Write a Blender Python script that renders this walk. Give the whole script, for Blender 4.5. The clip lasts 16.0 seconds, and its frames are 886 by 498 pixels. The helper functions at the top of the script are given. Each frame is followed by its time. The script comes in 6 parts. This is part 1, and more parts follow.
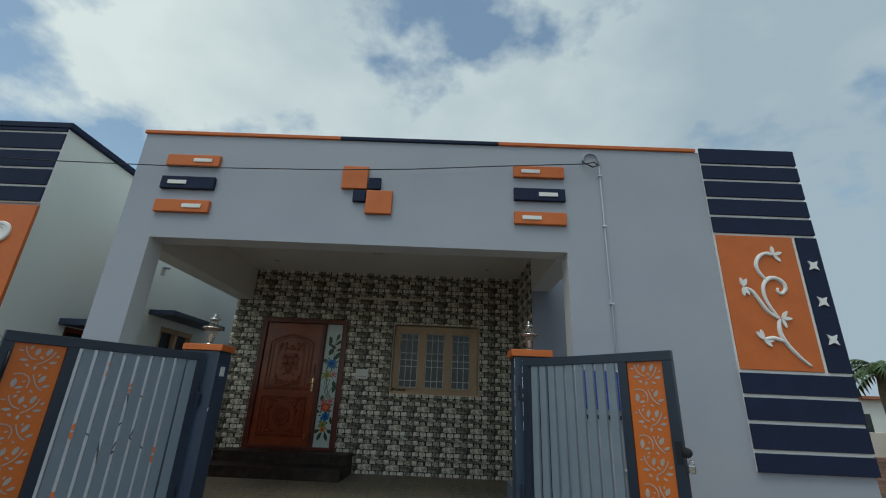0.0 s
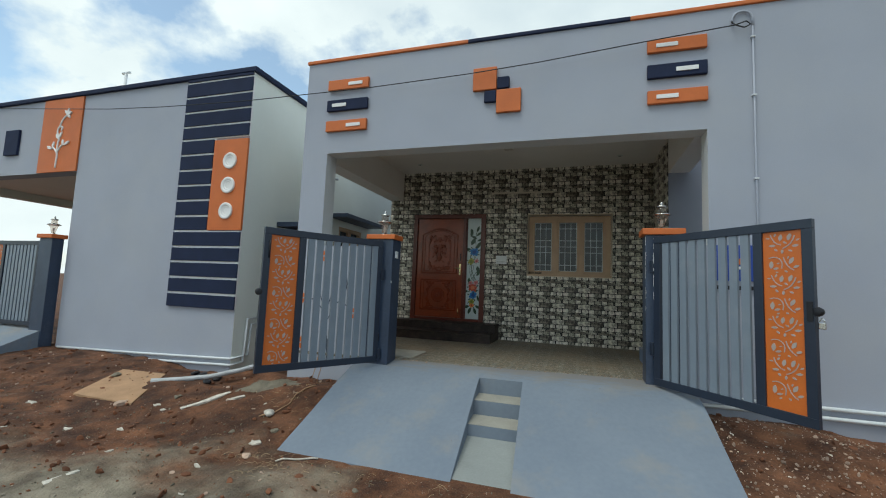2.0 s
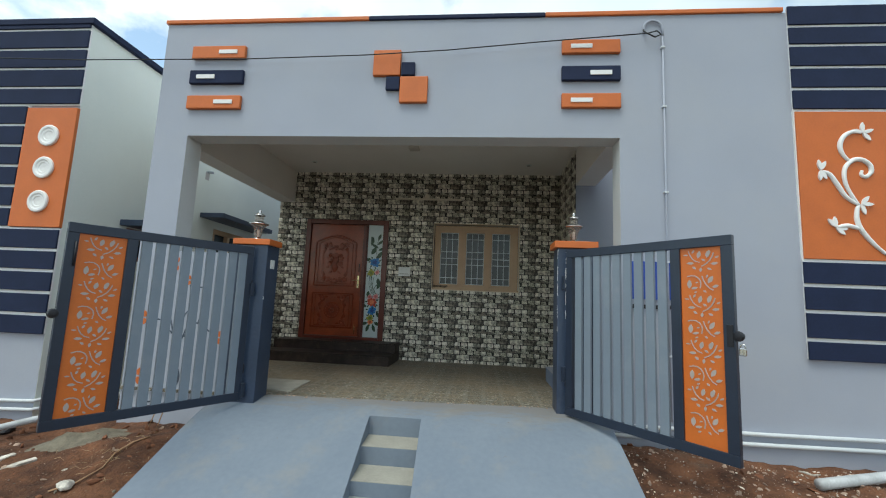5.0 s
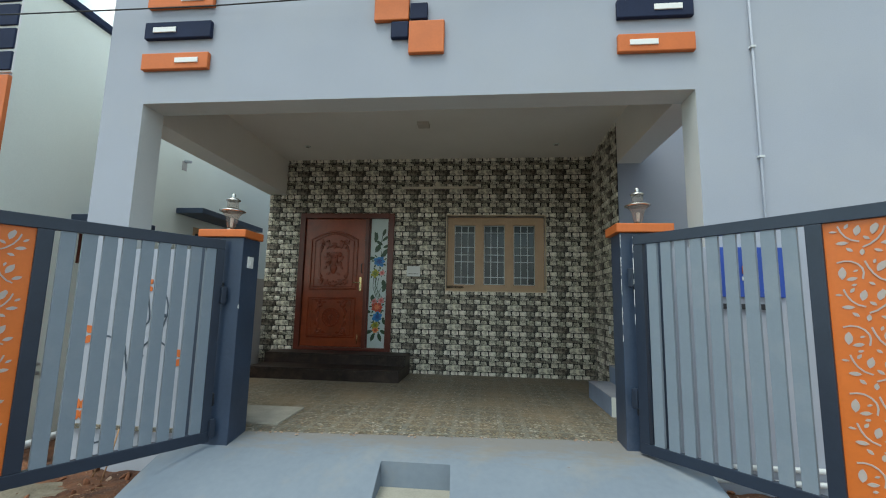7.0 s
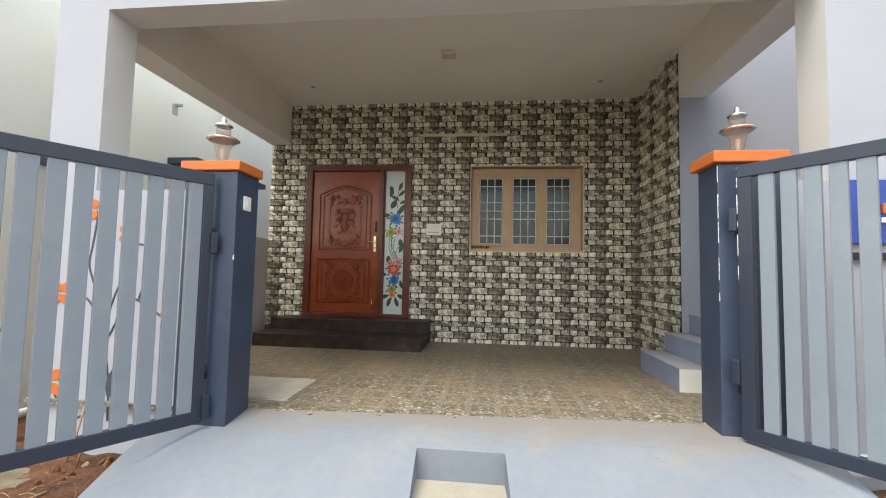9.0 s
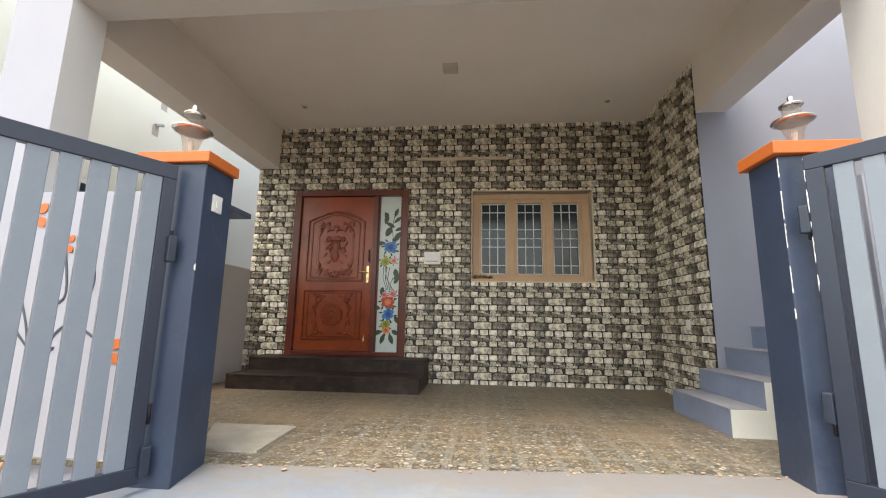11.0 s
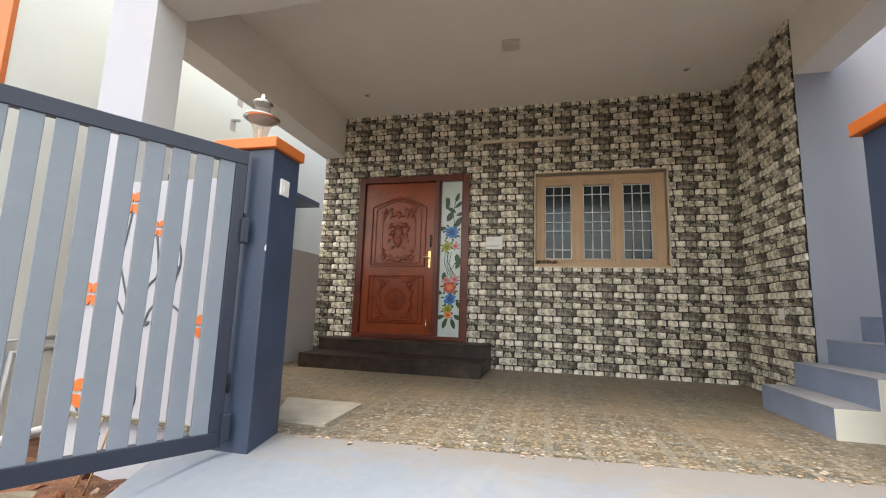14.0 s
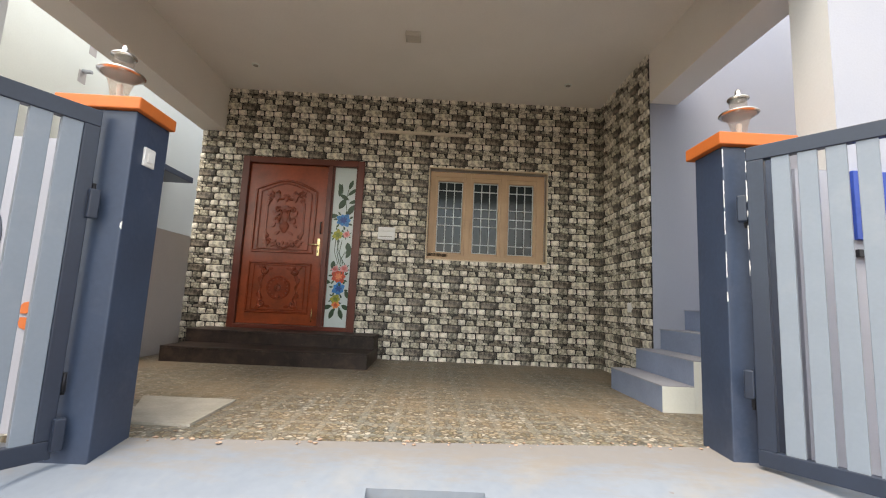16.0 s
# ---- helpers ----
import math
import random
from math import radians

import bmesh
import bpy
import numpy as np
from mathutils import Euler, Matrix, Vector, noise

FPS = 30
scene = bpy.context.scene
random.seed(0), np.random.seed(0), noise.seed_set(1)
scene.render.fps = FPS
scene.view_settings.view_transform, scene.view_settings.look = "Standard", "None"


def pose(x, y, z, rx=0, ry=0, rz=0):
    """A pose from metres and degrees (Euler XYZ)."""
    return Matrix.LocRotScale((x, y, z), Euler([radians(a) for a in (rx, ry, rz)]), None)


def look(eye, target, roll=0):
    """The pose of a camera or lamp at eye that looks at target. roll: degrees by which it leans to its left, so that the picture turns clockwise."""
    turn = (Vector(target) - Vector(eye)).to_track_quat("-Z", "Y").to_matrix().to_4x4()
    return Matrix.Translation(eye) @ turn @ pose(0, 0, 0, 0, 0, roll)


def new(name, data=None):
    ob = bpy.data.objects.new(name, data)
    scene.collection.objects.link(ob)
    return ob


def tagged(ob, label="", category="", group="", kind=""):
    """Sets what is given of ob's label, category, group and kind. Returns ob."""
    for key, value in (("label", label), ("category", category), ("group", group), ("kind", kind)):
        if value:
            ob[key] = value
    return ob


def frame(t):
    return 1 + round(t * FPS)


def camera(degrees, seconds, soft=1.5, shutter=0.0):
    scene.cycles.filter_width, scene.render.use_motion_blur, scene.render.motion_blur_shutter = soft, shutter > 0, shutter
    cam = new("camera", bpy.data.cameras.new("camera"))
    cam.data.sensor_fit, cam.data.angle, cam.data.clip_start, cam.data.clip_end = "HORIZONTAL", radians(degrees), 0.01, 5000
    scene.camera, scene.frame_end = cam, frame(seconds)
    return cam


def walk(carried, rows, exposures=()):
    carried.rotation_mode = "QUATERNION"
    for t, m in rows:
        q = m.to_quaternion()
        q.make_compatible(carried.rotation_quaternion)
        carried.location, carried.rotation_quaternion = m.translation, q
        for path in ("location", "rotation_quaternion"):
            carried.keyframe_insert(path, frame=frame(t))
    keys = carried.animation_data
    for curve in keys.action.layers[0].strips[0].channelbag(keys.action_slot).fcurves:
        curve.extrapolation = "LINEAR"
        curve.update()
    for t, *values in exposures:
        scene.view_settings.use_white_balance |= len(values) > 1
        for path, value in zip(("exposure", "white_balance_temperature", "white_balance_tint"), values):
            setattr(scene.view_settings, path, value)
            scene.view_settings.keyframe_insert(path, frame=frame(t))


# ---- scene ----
cam = camera(92.4, 16.0, 1.1)
PATH = [
    (0, (0.979, -4.5, 1.142), (0.951, -2.617, 1.817), 2.5),
    (0.3, (0.98, -4.588, 1.1), (0.918, -2.673, 1.662), 2.4),
    (0.4, (0.988, -4.614, 1.09), (0.901, -2.674, 1.567), 3.0),
    (0.5, (0.976, -4.645, 1.097), (0.904, -2.682, 1.475), 1.8),
    (1, (0.977, -4.766, 1.012), (0.806, -2.79, 1.264), 1.9),
    (1.5, (0.977, -4.931, 0.942), (0.438, -3.015, 1.143), 2.1),
    (2, (0.992, -5.103, 0.928), (0.385, -3.207, 1.113), 2.4),
    (2.5, (1.002, -5.183, 0.938), (0.699, -3.215, 1.124), 2.5),
    (3, (1.012, -5.088, 0.952), (0.826, -3.106, 1.142), 2.8),
    (3.5, (0.999, -4.889, 0.969), (0.811, -2.907, 1.163), 3.1),
    (4, (0.99, -4.713, 0.995), (0.804, -2.733, 1.206), 2.9),
    (4.2, (0.992, -4.644, 0.998), (0.805, -2.665, 1.219), 2.8),
    (6.5, (0.726, -3.61, 1.047), (0.541, -1.636, 1.313), 1.7),
    (7, (0.647, -3.358, 1.028), (0.454, -1.385, 1.288), 1.2),
    (7.5, (0.587, -3.179, 1.004), (0.354, -1.206, 1.239), 0.9),
    (8, (0.538, -3.019, 0.941), (0.298, -1.042, 1.124), 1.3),
    (8.5, (0.462, -2.83, 0.915), (0.224, -0.849, 1.052), 1.4),
    (8.7, (0.404, -2.77, 0.911), (0.178, -0.787, 1.035), 1.4),
    (10.8, (0.19, -2.218, 0.745), (-0.011, -0.245, 1.002), 1.0),
    (11, (0.176, -2.197, 0.738), (-0.001, -0.234, 1.075), 1.0),
    (11.5, (0.179, -2.169, 0.726), (0.011, -0.217, 1.131), 0.9),
    (12, (0.178, -2.16, 0.72), (-0.114, -0.224, 1.129), 0.3),
    (12.5, (0.173, -2.157, 0.719), (-0.377, -0.274, 1.107), -0.2),
    (13, (0.183, -2.155, 0.71), (-0.458, -0.291, 1.052), -0.3),
    (13.5, (0.187, -2.151, 0.703), (-0.413, -0.269, 1.01), 0.4),
    (14, (0.181, -2.14, 0.702), (-0.285, -0.215, 0.978), 1.9),
    (14.5, (0.184, -2.133, 0.702), (-0.083, -0.168, 0.961), 2.4),
    (15, (0.187, -2.134, 0.704), (0.103, -0.151, 0.955), 2.5),
    (15.5, (0.174, -2.143, 0.706), (0.11, -0.16, 0.957), 2.7),
    (16, (0.182, -2.139, 0.705), (0.218, -0.155, 0.957), 2.7),
]
EXPOSURES = [(0.0, -0.32, 6450, -2), (0.5, -0.58, 6650, 0), (1.0, -0.3, 6650, 0), (1.5, 0.12, 6650, 0), (2.0, 0.16, 6550, 0), (4.0, 0.42, 6450, -2), (6.4, 0.67, 6800, 4), (7.1, 0.77, 6550, -3), (8.5, 1.42, 7550, 8), (11.0, 1.82, 7850, 13), (16.0, 1.80, 7850, 13)]
walk(cam, [(t, look(eye, target, roll)) for t, eye, target, roll in PATH], EXPOSURES)

# ---- world and sun ----
world = bpy.data.worlds.new("world")
scene.world = world
world.use_nodes = True
wn, wl = world.node_tree.nodes, world.node_tree.links
wn.clear()
w_out = wn.new("ShaderNodeOutputWorld")
w_bg = wn.new("ShaderNodeBackground")
w_sky = wn.new("ShaderNodeTexSky")
w_sky.sky_type = "NISHITA"
w_sky.sun_disc = False
w_sky.sun_elevation = radians(65)
w_sky.sun_rotation = radians(209)
w_tc = wn.new("ShaderNodeTexCoord")
w_map = wn.new("ShaderNodeMapping")
w_map.inputs["Scale"].default_value = (1.0, 1.0, 1.5)
w_map.inputs["Location"].default_value = (0.35, 0.1, 0.3)
w_n1 = wn.new("ShaderNodeTexNoise")
w_n1.inputs["Scale"].default_value = 2.3
w_n1.inputs["Detail"].default_value = 9
w_n1.inputs["Roughness"].default_value = 0.55
w_cover = wn.new("ShaderNodeValToRGB")
w_cover.color_ramp.elements[0].position = 0.405
w_cover.color_ramp.elements[0].color = (0.1, 0.1, 0.1, 1)
w_cover.color_ramp.elements[1].position = 0.485
w_n2 = wn.new("ShaderNodeTexNoise")
w_n2.inputs["Scale"].default_value = 1.6
w_n2.inputs["Detail"].default_value = 7
w_tone = wn.new("ShaderNodeValToRGB")
w_tone.color_ramp.elements[0].position = 0.35
w_tone.color_ramp.elements[0].color = (4.0, 4.8, 5.8, 1)
w_tone.color_ramp.elements[1].position = 0.68
w_tone.color_ramp.elements[1].color = (7.7, 8.15, 8.5, 1)
w_mix = wn.new("ShaderNodeMixRGB")
wl.new(w_tc.outputs["Generated"], w_map.inputs["Vector"])
wl.new(w_map.outputs["Vector"], w_n1.inputs["Vector"])
wl.new(w_map.outputs["Vector"], w_n2.inputs["Vector"])
w_xyz = wn.new("ShaderNodeSeparateXYZ")
wl.new(w_tc.outputs["Generated"], w_xyz.inputs[0])
w_lean = wn.new("ShaderNodeMath")
w_lean.operation = "MULTIPLY_ADD"
w_lean.inputs[1].default_value = 0.07
wl.new(w_xyz.outputs["X"], w_lean.inputs[0])
wl.new(w_n1.outputs["Fac"], w_lean.inputs[2])
wl.new(w_lean.outputs[0], w_cover.inputs["Fac"])
w_shade = wn.new("ShaderNodeMath")
w_shade.operation = "MULTIPLY_ADD"
w_shade.inputs[1].default_value = -0.17
wl.new(w_xyz.outputs["X"], w_shade.inputs[0])
wl.new(w_n2.outputs["Fac"], w_shade.inputs[2])
wl.new(w_shade.outputs[0], w_tone.inputs["Fac"])
wl.new(w_cover.outputs["Color"], w_mix.inputs["Fac"])
w_haze = wn.new("ShaderNodeMixRGB")
w_haze.blend_type = "MULTIPLY"
w_haze.inputs["Fac"].default_value = 1.0
w_haze.inputs["Color2"].default_value = (1.7, 1.7, 1.6, 1)
wl.new(w_sky.outputs["Color"], w_haze.inputs["Color1"])
wl.new(w_haze.outputs["Color"], w_mix.inputs["Color1"])
wl.new(w_tone.outputs["Color"], w_mix.inputs["Color2"])
wl.new(w_mix.outputs["Color"], w_bg.inputs["Color"])
w_bg.inputs["Strength"].default_value = 0.115
wl.new(w_bg.outputs["Background"], w_out.inputs["Surface"])

sun = new("sun", bpy.data.lights.new("sun", "SUN"))
sun.data.energy = 1.35
sun.data.angle = radians(30)
sun.data.color = (1.0, 0.96, 0.9)
sun.matrix_world = look((-2.5, -4.5, 11), (0, 0, 0))


# ---- materials ----
def mat(name, color, rough=0.7, metal=0.0, vary=0.12, scale=6.0, fine=60.0, bump=0.15, tint=None, spec=0.5, rand=0.0, span=(0.5, 1.0)):
    """Paint, plaster, stone or metal with broad stains, fine grain and relief."""
    m = bpy.data.materials.new(name)
    m.use_nodes = True
    n, l = m.node_tree.nodes, m.node_tree.links
    b = n["Principled BSDF"]
    b.inputs["Roughness"].default_value = rough
    b.inputs["Metallic"].default_value = metal
    b.inputs["Specular IOR Level"].default_value = spec
    tc = n.new("ShaderNodeTexCoord")
    broad = n.new("ShaderNodeTexNoise")
    broad.inputs["Scale"].default_value = scale
    broad.inputs["Detail"].default_value = 5
    grain = n.new("ShaderNodeTexNoise")
    grain.inputs["Scale"].default_value = fine
    grain.inputs["Detail"].default_value = 3
    l.new(tc.outputs["Object"], broad.inputs["Vector"])
    l.new(tc.outputs["Object"], grain.inputs["Vector"])
    add = n.new("ShaderNodeMath")
    add.operation = "ADD"
    half = n.new("ShaderNodeMath")
    half.operation = "MULTIPLY"
    half.inputs[1].default_value = 0.5
    l.new(grain.outputs["Fac"], half.inputs[0])
    l.new(broad.outputs["Fac"], add.inputs[0])
    l.new(half.outputs[0], add.inputs[1])
    ramp = n.new("ShaderNodeValToRGB")
    lo = [c * (1 - vary) for c in color]
    hi = list(tint) if tint else [min(1, c * (1 + vary)) for c in color]
    ramp.color_ramp.elements[0].position, ramp.color_ramp.elements[0].color = span[0], (*lo, 1)
    ramp.color_ramp.elements[1].position, ramp.color_ramp.elements[1].color = span[1], (*hi, 1)
    l.new(add.outputs[0], ramp.inputs["Fac"])
    source = ramp.outputs["Color"]
    if rand:
        info = n.new("ShaderNodeNewGeometry")
        hsv = n.new("ShaderNodeHueSaturation")
        rng = n.new("ShaderNodeMapRange")
        rng.inputs["To Min"].default_value, rng.inputs["To Max"].default_value = 1 - rand, 1 + rand
        l.new(info.outputs["Random Per Island"], rng.inputs["Value"])
        l.new(rng.outputs["Result"], hsv.inputs["Value"])
        l.new(source, hsv.inputs["Color"])
        source = hsv.outputs["Color"]
    l.new(source, b.inputs["Base Color"])
    if bump:
        bp = n.new("ShaderNodeBump")
        bp.inputs["Strength"].default_value = bump
        bp.inputs["Distance"].default_value = 0.01
        l.new(add.outputs[0], bp.inputs["Height"])
        l.new(bp.outputs["Normal"], b.inputs["Normal"])
    return m


WALL = mat("lavender_grey_paint", (0.352, 0.378, 0.452), 0.8, vary=0.05, scale=1.2, fine=90, bump=0.12)
WALL_PALE = mat("cream_white_paint", (0.74, 0.77, 0.73), 0.8, vary=0.05, scale=1.1, fine=80, bump=0.12)
REVEAL = mat("cream_reveal_paint", (0.60, 0.605, 0.60), 0.8, vary=0.05, scale=1.3, fine=80, bump=0.08)
LOW = mat("mauve_grey_paint", (0.44, 0.41, 0.40), 0.8, vary=0.06, scale=1.3, bump=0.1)
WHITE = mat("white_paint", (0.78, 0.78, 0.78), 0.6, vary=0.04, scale=5, bump=0.05)
INNER = mat("porch_cream_paint", (0.84, 0.80, 0.75), 0.8, vary=0.04, scale=1.3, fine=80, bump=0.08)
ORANGE = mat("orange_paint", (0.55, 0.135, 0.027), 0.55, vary=0.08, scale=4, bump=0.06)
NAVY = mat("navy_paint", (0.013, 0.021, 0.055), 0.75, vary=0.15, scale=4, bump=0.08, spec=0.25)
GATE_NAVY = mat("gate_navy_enamel", (0.017, 0.026, 0.047), 0.35, vary=0.12, scale=5, bump=0.03)
GATE_ORANGE = mat("gate_orange_enamel", (0.60, 0.145, 0.02), 0.4, vary=0.07, scale=5, bump=0.03)
SLAT = mat("gate_blue_grey_enamel", (0.192, 0.232, 0.282), 0.38, vary=0.05, scale=4, bump=0.03)
PILLAR = mat("pillar_navy_paint", (0.032, 0.050, 0.090), 0.4, vary=0.15, scale=3.5, fine=40, bump=0.12)
RAMP = mat("ramp_blue_grey_cement_paint", (0.172, 0.208, 0.262), 0.78, spec=0.3, vary=0.06, scale=1.3, fine=22, bump=0.12, tint=(0.20, 0.237, 0.288))
RAMP_DUSTY = mat("dusty_ramp_paint", (0.26, 0.28, 0.275), 0.8, vary=0.12, scale=3, bump=0.15)
TREAD = mat("dusty_cement", (0.32, 0.31, 0.27), 0.85, vary=0.15, scale=4, bump=0.2)
STAIR = mat("stair_blue_grey_paint", (0.22, 0.27, 0.38), 0.6, vary=0.12, scale=4, bump=0.1)
STAIR_TOP = mat("stair_paler_tread", (0.31, 0.32, 0.36), 0.8, vary=0.12, scale=4, bump=0.1)
GRANITE = mat("black_granite_step", (0.017, 0.012, 0.010), 0.5, spec=0.3, vary=0.3, scale=5, fine=120, bump=0.06, tint=(0.046, 0.031, 0.026))
WOOD = mat("polished_red_teak", (0.25, 0.048, 0.015), 0.28, vary=0.3, scale=5, fine=30, bump=0.05)
WOOD_DARK = mat("dark_red_teak_frame", (0.115, 0.023, 0.012), 0.35, vary=0.25, scale=5, bump=0.05)
CARVE = mat("carved_red_teak", (0.22, 0.04, 0.015), 0.25, vary=0.25, scale=9, bump=0.05)
WIN_FRAME = mat("tan_window_paint", (0.49, 0.33, 0.20), 0.5, vary=0.08, scale=5, bump=0.05)
WIN_TRIM = mat("cream_tile_trim", (0.66, 0.55, 0.40), 0.5, vary=0.1, scale=8, bump=0.05)
GRILL = mat("white_window_grill", (0.55, 0.6, 0.62), 0.4, vary=0.05)
PVC = mat("pale_pvc", (0.62, 0.65, 0.68), 0.4, vary=0.06, scale=5, bump=0.03)
TUBE = mat("dusty_cream_plastic", (0.74, 0.67, 0.56), 0.5, vary=0.08)
PVC_DULL = mat("dusty_pale_pvc", (0.46, 0.48, 0.50), 0.5, vary=0.2, scale=7, bump=0.05)
PVC_GREY = mat("dusty_grey_pvc", (0.36, 0.38, 0.41), 0.6, vary=0.15, scale=6, bump=0.05)
BRASS = mat("satin_brass", (0.75, 0.6, 0.32), 0.25, metal=1.0, vary=0.05)
CHROME = mat("chrome", (0.62, 0.61, 0.59), 0.22, metal=1.0, vary=0.04)
IRON = mat("dark_iron", (0.03, 0.03, 0.035), 0.45, metal=0.6, vary=0.1)
BLACK = mat("black_cable", (0.015, 0.015, 0.016), 0.6, vary=0.1)
PLASTIC = mat("white_switch_plastic", (0.75, 0.75, 0.74), 0.35, vary=0.03, bump=0)
SLAB = mat("cement_cover_slab", (0.40, 0.375, 0.325), 0.85, vary=0.15, scale=7, bump=0.25)
BLUE_SIGN = mat("blue_sign_paint", (0.012, 0.055, 0.34), 0.45, vary=0.1)
STEM = mat("dark_stem_paint", (0.04, 0.06, 0.09), 0.5, vary=0.1, bump=0)
DEBRIS = mat("rubble", (0.36, 0.26, 0.20), 0.9, vary=0.3, scale=14, rand=0.35)
STRAW = mat("dry_straw", (0.34, 0.25, 0.15), 0.8, vary=0.2, scale=20, bump=0, rand=0.4)
SPILL = mat("grey_cement_rubble", (0.15, 0.132, 0.10), 0.95, vary=0.35, scale=9, fine=70, bump=0.8, rand=0.2)
CHIP = mat("whitish_stone_chips", (0.62, 0.57, 0.50), 0.9, vary=0.2, scale=14, rand=0.3)
SOIL_CLOD = mat("soil_clods", (0.15, 0.06, 0.03), 0.95, vary=0.3, scale=14, rand=0.35)
LITTER = mat("trodden_paper", (0.50, 0.46, 0.40), 0.85, vary=0.45, scale=18, fine=90, bump=0.4)
PAPER = mat("dirty_white_scrap", (0.56, 0.52, 0.46), 0.85, vary=0.4, scale=16, fine=90, bump=0.3)
BOARD = mat("weathered_board", (0.38, 0.23, 0.13), 0.85, vary=0.2, scale=5, bump=0.2)
TRUNK = mat("palm_trunk", (0.16, 0.12, 0.08), 0.9, vary=0.25, scale=10, bump=0.4)
FROND = mat("palm_leaf", (0.06, 0.10, 0.03), 0.6, vary=0.3, scale=4, rand=0.3)
FAR_WALL = mat("far_house_plaster", (0.55, 0.5, 0.44), 0.85, vary=0.12, scale=1)
FAR_ROOF = mat("far_tile_roof", (0.33, 0.13, 0.07), 0.8, vary=0.2, scale=2)
S_LIGHT = mat("stone_print_pale", (0.74, 0.69, 0.58), 0.42, vary=0.38, scale=22, fine=55, bump=0.5, tint=(0.88, 0.83, 0.73), span=(0.62, 0.86))
S_MID = mat("stone_print_grey_green", (0.35, 0.325, 0.25), 0.42, vary=0.55, scale=22, fine=55, bump=0.5, tint=(0.60, 0.56, 0.45), span=(0.62, 0.86))
S_DARK = mat("stone_print_dark", (0.138, 0.114, 0.09), 0.42, vary=0.65, scale=22, fine=55, bump=0.5, tint=(0.32, 0.275, 0.22), span=(0.62, 0.86))
S_PALE_LOW = mat("stone_print_grey", (0.56, 0.52, 0.425), 0.42, vary=0.5, scale=22, fine=55, bump=0.5, tint=(0.77, 0.72, 0.60), span=(0.62, 0.86))
S_DIM = mat("stone_print_dim", (0.20, 0.187, 0.15), 0.42, vary=0.5, scale=22, fine=55, bump=0.5, tint=(0.44, 0.41, 0.33), span=(0.62, 0.86))
S_JOINT = mat("stone_print_joint", (0.03, 0.027, 0.023), 0.6, vary=0.3, scale=20)


LAMP_GLASS = mat("clear_lamp_glass", (0.85, 0.83, 0.81), 0.08, vary=0.05, bump=0.0)
gn, gl_ = LAMP_GLASS.node_tree.nodes, LAMP_GLASS.node_tree.links
thin, both = gn.new("ShaderNodeBsdfTransparent"), gn.new("ShaderNodeMixShader")
thin.inputs["Color"].default_value = (0.93, 0.90, 0.87, 1)
both.inputs["Fac"].default_value = 0.075
gl_.new(thin.outputs[0], both.inputs[1])
gl_.new(gn["Principled BSDF"].outputs[0], both.inputs[2])
gl_.new(both.outputs[0], gn["Material Output"].inputs["Surface"])
PANE = mat("dark_window_glass", (0.03, 0.04, 0.042), 0.12, vary=0.2, scale=2, bump=0.02, spec=0.35)
FROST = mat("frosted_white_glass", (0.55, 0.63, 0.62), 0.25, vary=0.05, scale=4, bump=0)
PETALS = {k: mat("glass_paint_" + k, c, 0.4, vary=0.3, scale=22, bump=0) for k, c in dict(
    blue=(0.02, 0.19, 0.5), green=(0.02, 0.06, 0.025), lime=(0.3, 0.3, 0.03), red=(0.5, 0.06, 0.02), pink=(0.6, 0.25, 0.25), orange=(0.7, 0.22, 0.06), vein_blue=(0.005, 0.06, 0.26), vein_lime=(0.14, 0.19, 0.02), vein_red=(0.65, 0.2, 0.08), vein_pink=(0.45, 0.09, 0.08), vein_orange=(0.45, 0.07, 0.02)).items()}


